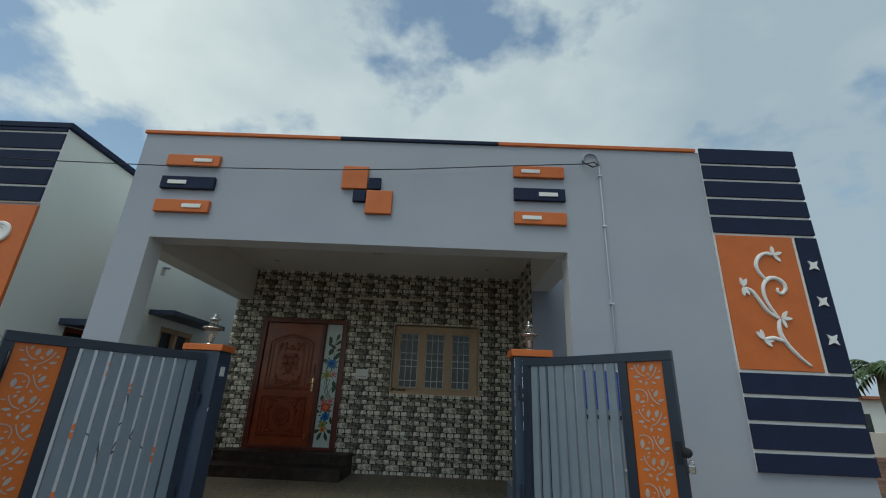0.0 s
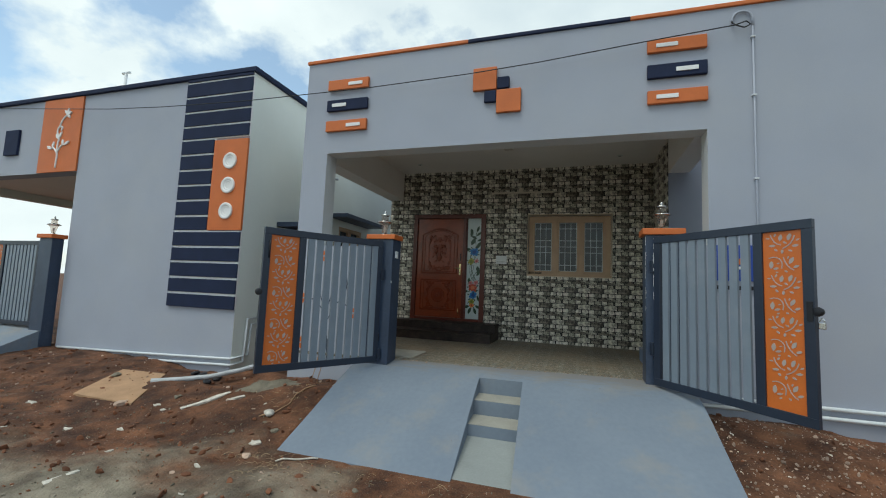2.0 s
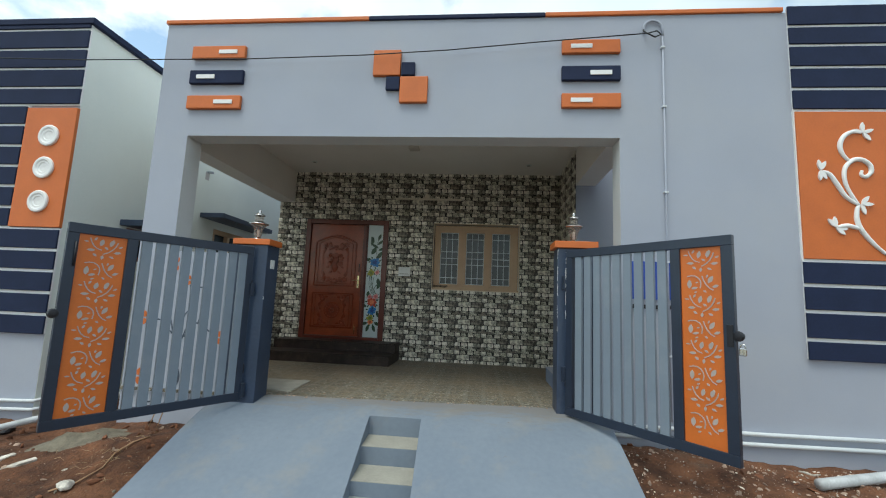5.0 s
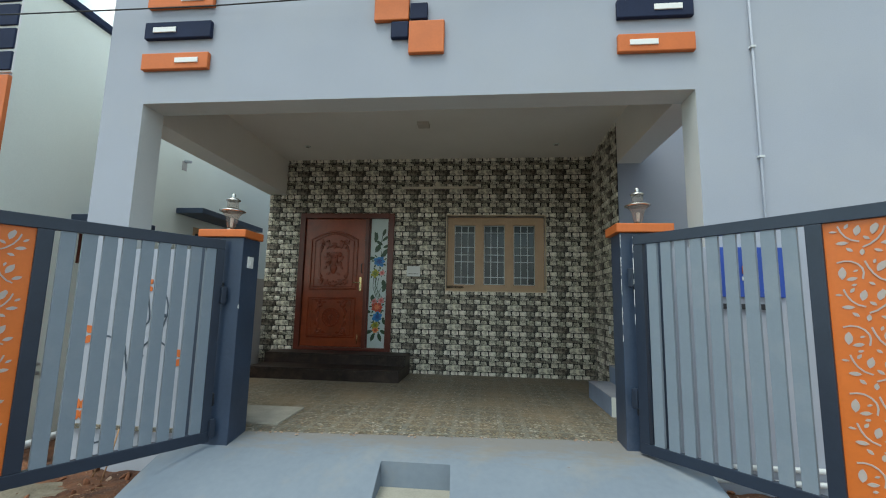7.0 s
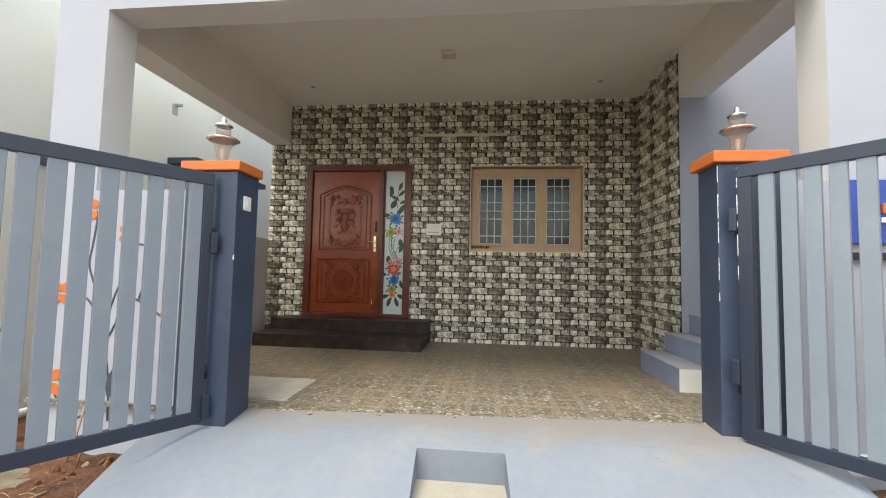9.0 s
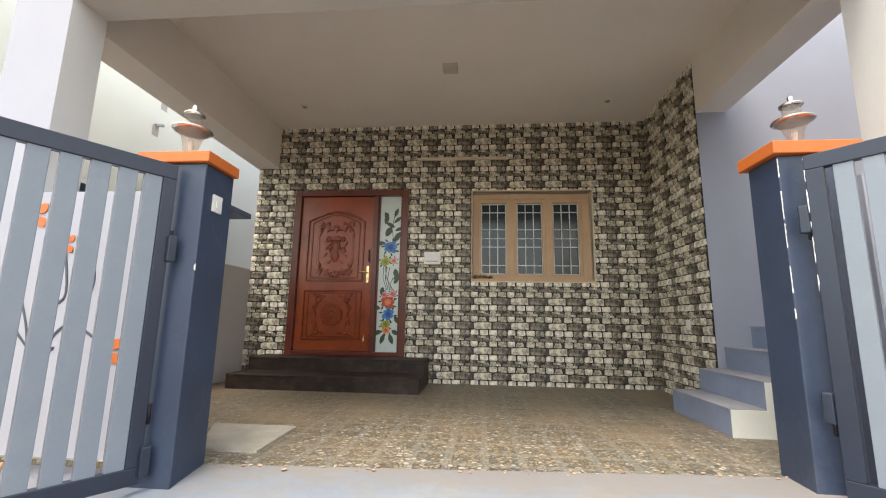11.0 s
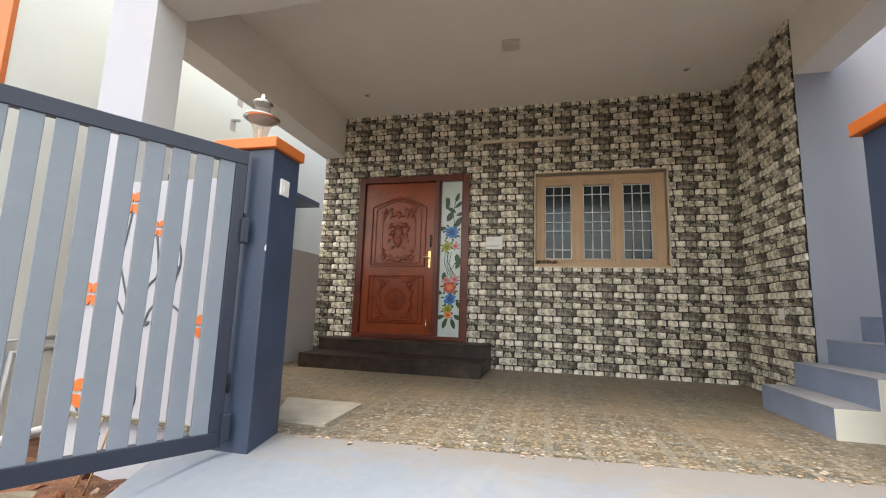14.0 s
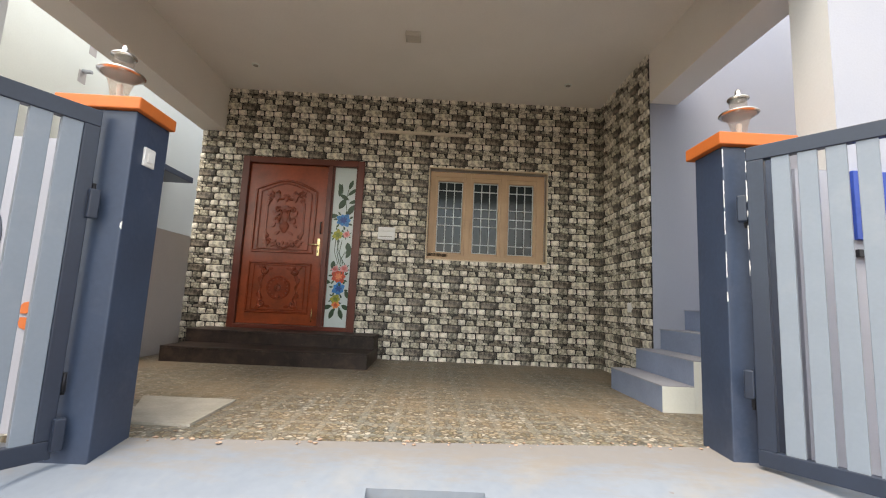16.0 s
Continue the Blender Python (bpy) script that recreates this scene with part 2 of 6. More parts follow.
def soil_mat():
    """Red earth with grey gravel stretches and pale grit."""
    m = mat("red_earth", (0.112, 0.042, 0.019), 0.95, vary=0.55, scale=5.0, fine=55, bump=1.0, tint=(0.20, 0.086, 0.041))
    m.node_tree.nodes["Bump"].inputs["Distance"].default_value = 0.03
    n, l = m.node_tree.nodes, m.node_tree.links
    b = n["Principled BSDF"]
    old = b.inputs["Base Color"].links[0].from_socket
    tc = n.new("ShaderNodeTexCoord")
    patch = n.new("ShaderNodeTexNoise")
    patch.inputs["Scale"].default_value = 0.55
    patch.inputs["Detail"].default_value = 8
    patch.inputs["Roughness"].default_value = 0.65
    sep = n.new("ShaderNodeSeparateXYZ")
    far = n.new("ShaderNodeMapRange")
    far.inputs["From Min"].default_value, far.inputs["From Max"].default_value = -0.9, -3.0
    far.inputs["To Min"].default_value, far.inputs["To Max"].default_value = -0.2, 0.11
    add = n.new("ShaderNodeMath")
    add.operation = "ADD"
    mask = n.new("ShaderNodeValToRGB")
    mask.color_ramp.elements[0].position, mask.color_ramp.elements[1].position = 0.43, 0.60
    mix = n.new("ShaderNodeMixRGB")
    mix.inputs["Color2"].default_value = (0.235, 0.205, 0.155, 1)
    grit = n.new("ShaderNodeTexVoronoi")
    grit.inputs["Scale"].default_value = 26
    gm = n.new("ShaderNodeValToRGB")
    gm.color_ramp.elements[0].position, gm.color_ramp.elements[0].color = 0.10, (1, 1, 1, 1)
    gm.color_ramp.elements[1].position, gm.color_ramp.elements[1].color = 0.16, (0, 0, 0, 1)
    gk = n.new("ShaderNodeMath")
    gk.operation = "MULTIPLY"
    gk.inputs[1].default_value = 0.45
    mix2 = n.new("ShaderNodeMixRGB")
    mix2.inputs["Color2"].default_value = (0.38, 0.30, 0.24, 1)
    l.new(tc.outputs["Object"], patch.inputs["Vector"])
    l.new(tc.outputs["Object"], sep.inputs[0])
    l.new(tc.outputs["Object"], grit.inputs["Vector"])
    l.new(sep.outputs["Y"], far.inputs["Value"])
    l.new(patch.outputs["Fac"], add.inputs[0])
    l.new(far.outputs["Result"], add.inputs[1])
    l.new(add.outputs[0], mask.inputs["Fac"])
    l.new(mask.outputs["Color"], mix.inputs["Fac"])
    l.new(old, mix.inputs["Color1"])
    l.new(grit.outputs["Distance"], gm.inputs["Fac"])
    l.new(gm.outputs["Color"], gk.inputs[0])
    l.new(gk.outputs[0], mix2.inputs["Fac"])
    l.new(mix.outputs["Color"], mix2.inputs["Color1"])
    damp = n.new("ShaderNodeTexNoise")
    damp.inputs["Scale"].default_value, damp.inputs["Detail"].default_value, damp.inputs["Roughness"].default_value = 1.5, 9, 0.7
    wet = n.new("ShaderNodeValToRGB")
    wet.color_ramp.elements[0].position, wet.color_ramp.elements[0].color = 0.40, (0.45, 0.42, 0.40, 1)
    wet.color_ramp.elements[1].position, wet.color_ramp.elements[1].color = 0.62, (1.2, 1.2, 1.2, 1)
    shade = n.new("ShaderNodeMixRGB")
    shade.blend_type = "MULTIPLY"
    shade.inputs["Fac"].default_value = 1.0
    l.new(tc.outputs["Object"], damp.inputs["Vector"])
    l.new(damp.outputs["Fac"], wet.inputs["Fac"])
    l.new(mix2.outputs["Color"], shade.inputs["Color1"])
    l.new(wet.outputs["Color"], shade.inputs["Color2"])
    l.new(shade.outputs["Color"], b.inputs["Base Color"])
    return m


def pebble_mat():
    """Glazed floor tile printed with tan and grey-blue pebbles."""
    m = mat("pebble_print_floor_tile", (0.25, 0.2, 0.14), 0.5, vary=0.3, scale=3, bump=0.0)
    n, l = m.node_tree.nodes, m.node_tree.links
    b = n["Principled BSDF"]
    old = b.inputs["Base Color"].links[0].from_socket
    geo = n.new("ShaderNodeNewGeometry")
    cells = n.new("ShaderNodeTexVoronoi")
    cells.inputs["Scale"].default_value = 34
    edge = n.new("ShaderNodeTexVoronoi")
    edge.feature = "DISTANCE_TO_EDGE"
    edge.inputs["Scale"].default_value = 34
    for v in (cells, edge):
        v.inputs["Randomness"].default_value = 1.0
    hue = n.new("ShaderNodeValToRGB")
    hue.color_ramp.interpolation = "CONSTANT"
    tones = ((0.0, (0.25, 0.21, 0.15)), (0.2, (0.095, 0.115, 0.115)), (0.38, (0.31, 0.27, 0.205)), (0.54, (0.19, 0.205, 0.19)), (0.72, (0.47, 0.45, 0.40)), (0.83, (0.16, 0.15, 0.10)))
    for i, (p, c) in enumerate(tones):
        e = hue.color_ramp.elements[i] if i < 2 else hue.color_ramp.elements.new(p)
        e.position, e.color = p, (*c, 1)
    sep = n.new("ShaderNodeSeparateColor")
    joint = n.new("ShaderNodeValToRGB")
    joint.color_ramp.elements[0].position, joint.color_ramp.elements[1].position = 0.0, 0.2
    mix = n.new("ShaderNodeMixRGB")
    mix.inputs["Color1"].default_value = (0.035, 0.032, 0.024, 1)
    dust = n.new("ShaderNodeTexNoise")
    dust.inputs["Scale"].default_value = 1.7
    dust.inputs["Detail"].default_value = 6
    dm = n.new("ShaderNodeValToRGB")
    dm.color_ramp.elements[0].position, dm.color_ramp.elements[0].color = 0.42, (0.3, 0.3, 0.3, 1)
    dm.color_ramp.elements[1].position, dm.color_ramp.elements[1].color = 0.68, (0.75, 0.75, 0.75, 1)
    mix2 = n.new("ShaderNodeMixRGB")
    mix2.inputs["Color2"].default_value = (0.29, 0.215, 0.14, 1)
    for v in (cells, edge, dust):
        l.new(geo.outputs["Position"], v.inputs["Vector"])
    l.new(cells.outputs["Color"], sep.inputs[0])
    l.new(sep.outputs[0], hue.inputs["Fac"])
    l.new(edge.outputs["Distance"], joint.inputs["Fac"])
    l.new(joint.outputs["Color"], mix.inputs["Fac"])
    l.new(hue.outputs["Color"], mix.inputs["Color2"])
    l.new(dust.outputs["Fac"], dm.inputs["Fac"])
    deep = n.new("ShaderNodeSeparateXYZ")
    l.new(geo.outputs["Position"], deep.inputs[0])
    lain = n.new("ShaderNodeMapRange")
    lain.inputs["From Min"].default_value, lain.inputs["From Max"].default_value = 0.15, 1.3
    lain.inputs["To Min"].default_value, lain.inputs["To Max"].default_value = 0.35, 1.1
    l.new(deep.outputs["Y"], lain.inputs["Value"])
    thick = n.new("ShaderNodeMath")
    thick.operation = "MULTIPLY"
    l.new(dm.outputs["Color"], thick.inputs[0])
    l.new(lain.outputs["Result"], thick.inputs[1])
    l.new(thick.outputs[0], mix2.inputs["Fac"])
    l.new(mix.outputs["Color"], mix2.inputs["Color1"])
    l.new(mix2.outputs["Color"], b.inputs["Base Color"])
    uv = n.new("ShaderNodeSeparateXYZ")
    l.new(geo.outputs["Position"], uv.inputs[0])
    bands = []
    for axis in ("X", "Y"):
        wrap = n.new("ShaderNodeMath")
        wrap.operation = "PINGPONG"
        wrap.inputs[1].default_value = 0.10
        lt = n.new("ShaderNodeMath")
        lt.operation = "LESS_THAN"
        lt.inputs[1].default_value = 0.022
        l.new(uv.outputs[axis], wrap.inputs[0])
        l.new(wrap.outputs[0], lt.inputs[0])
        bands.append(lt)
    anyb = n.new("ShaderNodeMath")
    anyb.operation = "MAXIMUM"
    l.new(bands[0].outputs[0], anyb.inputs[0])
    l.new(bands[1].outputs[0], anyb.inputs[1])
    soft = n.new("ShaderNodeMath")
    soft.operation = "MULTIPLY"
    soft.inputs[1].default_value = 0.28
    l.new(anyb.outputs[0], soft.inputs[0])
    band_mix = n.new("ShaderNodeMixRGB")
    band_mix.inputs["Color2"].default_value = (0.30, 0.325, 0.31, 1)
    l.new(soft.outputs[0], band_mix.inputs["Fac"])
    l.new(mix.outputs["Color"], band_mix.inputs["Color1"])
    l.new(band_mix.outputs["Color"], mix2.inputs["Color1"])
    bp = n.new("ShaderNodeBump")
    bp.inputs["Strength"].default_value = 0.35
    bp.inputs["Distance"].default_value = 0.006
    l.new(joint.outputs["Color"], bp.inputs["Height"])
    l.new(bp.outputs["Normal"], b.inputs["Normal"])
    return m


def dusted(m, color, scale, lo, hi, amount):
    """Lays patches of pale dust over a paint."""
    n, l = m.node_tree.nodes, m.node_tree.links
    b = n["Principled BSDF"]
    old = b.inputs["Base Color"].links[0].from_socket
    geo = n.new("ShaderNodeNewGeometry")
    cloud = n.new("ShaderNodeTexNoise")
    cloud.inputs["Scale"].default_value, cloud.inputs["Detail"].default_value, cloud.inputs["Roughness"].default_value = scale, 8, 0.65
    mask = n.new("ShaderNodeValToRGB")
    mask.color_ramp.elements[0].position, mask.color_ramp.elements[1].position = lo, hi
    mask.color_ramp.elements[1].color = (amount, amount, amount, 1)
    mix = n.new("ShaderNodeMixRGB")
    mix.inputs["Color2"].default_value = (*color, 1)
    l.new(geo.outputs["Position"], cloud.inputs["Vector"])
    l.new(cloud.outputs["Fac"], mask.inputs["Fac"])
    l.new(mask.outputs["Color"], mix.inputs["Fac"])
    l.new(old, mix.inputs["Color1"])
    l.new(mix.outputs["Color"], b.inputs["Base Color"])


dusted(RAMP, (0.30, 0.27, 0.22), 2.1, 0.52, 0.75, 0.45)
dusted(RAMP, (0.16, 0.10, 0.07), 9.0, 0.68, 0.74, 0.5)
dusted(GRANITE, (0.16, 0.105, 0.075), 7.0, 0.48, 0.75, 0.35)
dusted(GRANITE, (0.30, 0.24, 0.19), 38.0, 0.66, 0.74, 0.5)
dusted(PILLAR, (0.17, 0.17, 0.20), 5.0, 0.55, 0.8, 0.2)
dusted(WALL, (0.42, 0.43, 0.45), 0.9, 0.45, 0.75, 0.35)
dusted(SLAT, (0.33, 0.34, 0.36), 4.0, 0.5, 0.8, 0.3)


def swept_dust(m, color, y0, y1, amount):
    """Earth carried onto a paint, thickest towards y1, broken into streaks."""
    n, l = m.node_tree.nodes, m.node_tree.links
    b = n["Principled BSDF"]
    old = b.inputs["Base Color"].links[0].from_socket
    geo = n.new("ShaderNodeNewGeometry")
    streak = n.new("ShaderNodeMapping")
    streak.inputs["Scale"].default_value = (1.6, 5.0, 1.0)
    cloud = n.new("ShaderNodeTexNoise")
    cloud.inputs["Scale"].default_value, cloud.inputs["Detail"].default_value, cloud.inputs["Roughness"].default_value = 2.2, 8, 0.7
    sep = n.new("ShaderNodeSeparateXYZ")
    reach = n.new("ShaderNodeMapRange")
    reach.inputs["From Min"].default_value, reach.inputs["From Max"].default_value = y0, y1
    reach.inputs["To Min"].default_value, reach.inputs["To Max"].default_value = -0.45, 0.2
    add = n.new("ShaderNodeMath")
    add.operation = "ADD"
    mask = n.new("ShaderNodeValToRGB")
    mask.color_ramp.elements[0].position, mask.color_ramp.elements[1].position = 0.40, 0.66
    mask.color_ramp.elements[1].color = (amount, amount, amount, 1)
    mix = n.new("ShaderNodeMixRGB")
    mix.inputs["Color2"].default_value = (*color, 1)
    l.new(geo.outputs["Position"], streak.inputs["Vector"])
    l.new(streak.outputs["Vector"], cloud.inputs["Vector"])
    l.new(geo.outputs["Position"], sep.inputs[0])
    l.new(sep.outputs["Y"], reach.inputs["Value"])
    l.new(cloud.outputs["Fac"], add.inputs[0])
    l.new(reach.outputs["Result"], add.inputs[1])
    l.new(add.outputs[0], mask.inputs["Fac"])
    l.new(mask.outputs["Color"], mix.inputs["Fac"])
    l.new(old, mix.inputs["Color1"])
    l.new(mix.outputs["Color"], b.inputs["Base Color"])


swept_dust(RAMP, (0.22, 0.19, 0.16), -0.6, 0.05, 0.6)
SOIL = soil_mat()
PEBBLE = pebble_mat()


# ---- building helpers ----
def box(bm, x0, x1, y0, y1, z0, z1, bevel=0.0):
    v = [bm.verts.new((x, y, z)) for x in (x0, x1) for y in (y0, y1) for z in (z0, z1)]
    faces = [bm.faces.new([v[i] for i in q]) for q in ((0, 1, 3, 2), (4, 6, 7, 5), (0, 4, 5, 1), (2, 3, 7, 6), (0, 2, 6, 4), (1, 5, 7, 3))]
    if bevel:
        edges = list({e for f in faces for e in f.edges})
        bmesh.ops.bevel(bm, geom=edges, offset=bevel, segments=2, affect="EDGES", profile=0.5)
    return faces


def boxed(x0, x1, y0, y1, z0, z1, bevel=0.0):
    bm = bmesh.new()
    box(bm, x0, x1, y0, y1, z0, z1, bevel)
    return bm


def mesh_of(name, bm, material, smooth=False):
    me = bpy.data.meshes.new(name)
    bmesh.ops.recalc_face_normals(bm, faces=bm.faces)
    if smooth:
        for f in bm.faces:
            f.smooth = True
    bm.to_mesh(me)
    bm.free()
    for m in material if isinstance(material, (list, tuple)) else [material]:
        me.materials.append(m)
    return me


def part(name, bm, material, parent, label="", smooth=False):
    ob = new(name, mesh_of(name, bm, material, smooth))
    ob.parent = parent
    return tagged(ob, label) if label else ob


def thing(name, label, category, group="", at=None, kind=""):
    ob = new(name)
    ob.matrix_world = at if at else Matrix()
    return tagged(ob, label, category, group, kind)


def solid(name, bm, material, label, category, group="", kind="", smooth=False):
    return tagged(new(name, mesh_of(name, bm, material, smooth)), label, category, group, kind)


def tube(bm, pts, r, n=8, taper=None, flat=1.0):
    """A round bar along points; taper gives a radius factor at each of them."""
    pts = [Vector(p) for p in pts]
    rings = []
    for i, p in enumerate(pts):
        d = (pts[min(i + 1, len(pts) - 1)] - pts[max(i - 1, 0)]).normalized()
        side = d.cross(Vector((0, 1, 0.01)))
        if side.length < 0.05:
            side = d.cross(Vector((1, 0, 0)))
        side.normalize()
        up = side.cross(d).normalized()
        k = r * (taper[i] if taper else 1)
        rings.append([bm.verts.new(p + side * (k * math.cos(a)) + up * (k * flat * math.sin(a))) for a in [2 * math.pi * j / n for j in range(n)]])
    for a, b in zip(rings, rings[1:]):
        for j in range(n):
            bm.faces.new((a[j], a[(j + 1) % n], b[(j + 1) % n], b[j]))
    bm.faces.new(rings[0])
    bm.faces.new(rings[-1][::-1])
    return bm


def lathe(bm, profile, n=24, cx=0.0, cy=0.0):
    rings = [[bm.verts.new((cx + r * math.cos(2 * math.pi * j / n), cy + r * math.sin(2 * math.pi * j / n), z)) for j in range(n)] for r, z in profile]
    for a, b in zip(rings, rings[1:]):
        for j in range(n):
            bm.faces.new((a[j], a[(j + 1) % n], b[(j + 1) % n], b[j]))
    bm.faces.new(rings[0])
    bm.faces.new(rings[-1][::-1])
    return bm


PLATES = [0]


def plate(bm, outline, y0, y1):
    """A flat piece in the xz plane between the depths y0 (front) and y1."""
    PLATES[0] += 1
    y0, y1 = y0 - 0.0004 * (PLATES[0] % 7), y1 + 0.0004 * (PLATES[0] % 5)
    a = [bm.verts.new((x, y0, z)) for x, z in outline]
    b = [bm.verts.new((x, y1, z)) for x, z in outline]
    bm.faces.new(a)
    bm.faces.new(b[::-1])
    n = len(a)
    for i in range(n):
        bm.faces.new((a[i], b[i], b[(i + 1) % n], a[(i + 1) % n]))
    return bm


def smooth_path(pts, k=4):
    """More points along a curve through the given ones."""
    pts = [Vector(p) for p in pts]
    out = []
    for i in range(len(pts) - 1):
        a, b, c, d = pts[max(i - 1, 0)], pts[i], pts[i + 1], pts[min(i + 2, len(pts) - 1)]
        for j in range(k):
            t = j / k
            out.append(0.5 * (2 * b + (c - a) * t + (2 * a - 5 * b + 4 * c - d) * t * t + (3 * b - a - 3 * c + d) * t ** 3))
    return out + [pts[-1]]


def leaf_outline(x, z, length, width, angle, n=5):
    c, s = math.cos(angle), math.sin(angle)
    up = [(length * i / n, width / 2 * math.sin(math.pi * i / n) ** 0.8) for i in range(n + 1)]
    ring = up + [(u, -v) for u, v in up[-2:0:-1]]
    return [(x + u * c - v * s, z + u * s + v * c) for u, v in ring]


def arc(cx, cz, r, a0, a1, n=8, y=0.0, squash=1.0):
    return [(cx + r * math.cos(radians(a0 + (a1 - a0) * i / n)), y, cz + squash * r * math.sin(radians(a0 + (a1 - a0) * i / n))) for i in range(n + 1)]


def spiral(cx, cz, r0, r1, a0, a1, n=12, y=0.0):
    out = []
    for i in range(n + 1):
        k = i / n
        a, r = radians(a0 + (a1 - a0) * k), r0 + (r1 - r0) * k
        out.append((cx + r * math.cos(a), y, cz + r * math.sin(a)))
    return out


# ---- ground ----
GROUND = -0.60


def ground_z(x, y):
    """Road level, and the bank of earth that climbs to the house fronts."""
    bank = max(0.0, min(1.0, (y + 2.1) / 1.9))
    bank = bank * bank * (3 - 2 * bank)
    near = 1.0 if abs(x) < 16 else max(0.0, 1 - (abs(x) - 16) / 6)
    behind = max(0.0, min(1.0, (9 - y) / 3))
    rise = 0.30 if x > 0 else 0.24
    z = GROUND + rise * bank * near * behind
    if -12 < x < 9 and -7 < y < 0.6:
        flat = 1 - math.exp(-((x + 4.5) / 0.7) ** 2 - ((y + 1.0) / 0.6) ** 2)
        z += flat * (0.045 * noise.noise((x * 1.7, y * 1.7, 0.3)) + 0.03 * noise.noise((x * 5, y * 5, 1.3)) + 0.014 * noise.noise((x * 14, y * 14, 2.3)))
        z += 0.09 * math.exp(-((x - 2.6) / 0.6) ** 2 - ((y + 0.2) / 0.5) ** 2) + 0.05 * math.exp(-((x + 1.85) / 0.25) ** 2 - ((y + 0.6) / 0.35) ** 2)
        heap = math.exp(-((x + 2.15) / 0.45) ** 2 - ((y + 0.75) / 0.4) ** 2)
        z += 0.10 * heap
        z -= 0.10 * math.exp(-((x + 3.3) / 0.55) ** 2 - ((y + 0.35) / 0.35) ** 2) + 0.08 * math.exp(-((x + 4.3) / 0.8) ** 2 - ((y + 0.05) / 0.4) ** 2)
    if -1.62 < x < 2.1 and y > -1.9:
        z = min(z, GROUND + 0.0 if y < -1.6 else GROUND - 0.05)
    if y > 0.15 and -12 < x < 6:
        z = min(z, GROUND + 0.15)
    return z


def spread(lo, hi, fine, far):
    inner = list(np.arange(lo, hi + 1e-6, fine))
    out, step, p = [], fine, hi
    while p < far:
        step *= 1.5
        p += step
        out.append(p)
    left, step, p = [], fine, lo
    while p > -far:
        step *= 1.5
        p -= step
        left.append(p)
    return left[::-1] + inner + out


gx, gy = spread(-9, 6.5, 0.05, 900), spread(-5, 0.4, 0.05, 900)
gv = [(x, y, ground_z(x, y)) for y in gy for x in gx]
nx = len(gx)
gf = [(j * nx + i, j * nx + i + 1, (j + 1) * nx + i + 1, (j + 1) * nx + i) for j in range(len(gy) - 1) for i in range(nx - 1)]
gme = bpy.data.meshes.new("ground")
gme.from_pydata(gv, [], gf)
gme.polygons.foreach_set("use_smooth", [True] * len(gf))
gme.materials.append(SOIL)
tagged(new("ground", gme), "uneven red earth road with gravel and construction litter", "ground", kind="structure")


# ---- house shell ----
X0, X1, OL, OR, TOP, LINTEL, BACK, CEIL = -2.83, 5.09, -2.43, 2.31, 4.13, 2.77, 3.13, 3.33
DX0, DX1, DZ0, DZ1 = -2.29, -0.76, 0.30, 2.44
WX0, WX1, WZ0, WZ1 = 0.07, 1.565, 1.245, 2.407
bm = bmesh.new()
box(bm, X0, OL, 0, 0.25, -0.7, TOP)[1].material_index = 1
box(bm, OR, X1, 0, 0.25, -0.7, TOP)[0].material_index = 1
box(bm, OL, OR, 0, 0.25, LINTEL, TOP)[4].material_index = 1
solid("wall_front", bm, (WALL, REVEAL), "lavender grey plastered house front with wide porch opening", "wall", kind="structure")

bm = bmesh.new()
box(bm, X0, DX0, BACK + 0.02, BACK + 0.26, -0.1, TOP)
box(bm, DX0, DX1, BACK + 0.02, BACK + 0.26, DZ1, TOP)
box(bm, DX0, DX1, BACK + 0.02, BACK + 0.26, -0.1, DZ0)
box(bm, DX1, WX0, BACK + 0.02, BACK + 0.26, -0.1, TOP)
box(bm, WX0, WX1, BACK + 0.02, BACK + 0.26, WZ1, TOP)
box(bm, WX0, WX1, BACK + 0.02, BACK + 0.26, -0.1, WZ0)
box(bm, WX1, X1, BACK + 0.02, BACK + 0.26, -0.1, TOP)
wall_back = solid("wall_back", bm, INNER, "porch back wall clad in stone-print tiles", "wall", kind="structure")
bm = boxed(2.29, 2.45, 1.88, BACK + 0.02, -0.1, TOP)
wall_right = solid("wall_porch_side", bm, WALL, "short porch side wall clad in stone-print tiles", "wall", kind="structure")
part("tile_bed", boxed(2.272, 2.29, 1.882, BACK, 0.0, CEIL), WALL, wall_right)
bm = boxed(2.45, X1, 1.88, 2.05, -0.1, TOP)
solid("wall_stair", bm, WALL, "lavender grey plastered wall beside the stairs", "wall", kind="structure")
bm = boxed(X1 - 0.2, X1, 0.25, 1.88, -0.7, TOP)
box(bm, X1 - 0.2, X1, 2.05, 9.0, -0.7, TOP)
box(bm, X0, X0 + 0.2, BACK + 0.26, 9.0, -0.7, TOP)
box(bm, X0 + 0.2, X1 - 0.2, 8.8, 9.0, -0.7, TOP)
solid("wall_outer", bm, WALL, "plain plastered outer house wall", "wall", kind="structure")
bm = boxed(X0 + 0.2, X1 - 0.2, BACK + 0.26, 8.8, 3.33, 3.5)
solid("roof", bm, WALL_PALE, "flat concrete roof slab", "roof", kind="structure")
bm = boxed(-2.57, 2.27, 0.25, BACK + 0.02, CEIL, 3.5)
solid("ceiling", bm, INNER, "plain cream painted porch ceiling", "ceiling", kind="structure")
bm = boxed(-2.87, -2.57, 0.25, BACK + 0.02, LINTEL - 0.01, 3.5)
solid("beam_left", bm, INNER, "cream painted concrete side beam of the porch", "beam", kind="structure")
bm = boxed(2.27, 2.55, 0.25, 1.88, 2.80, 3.5)
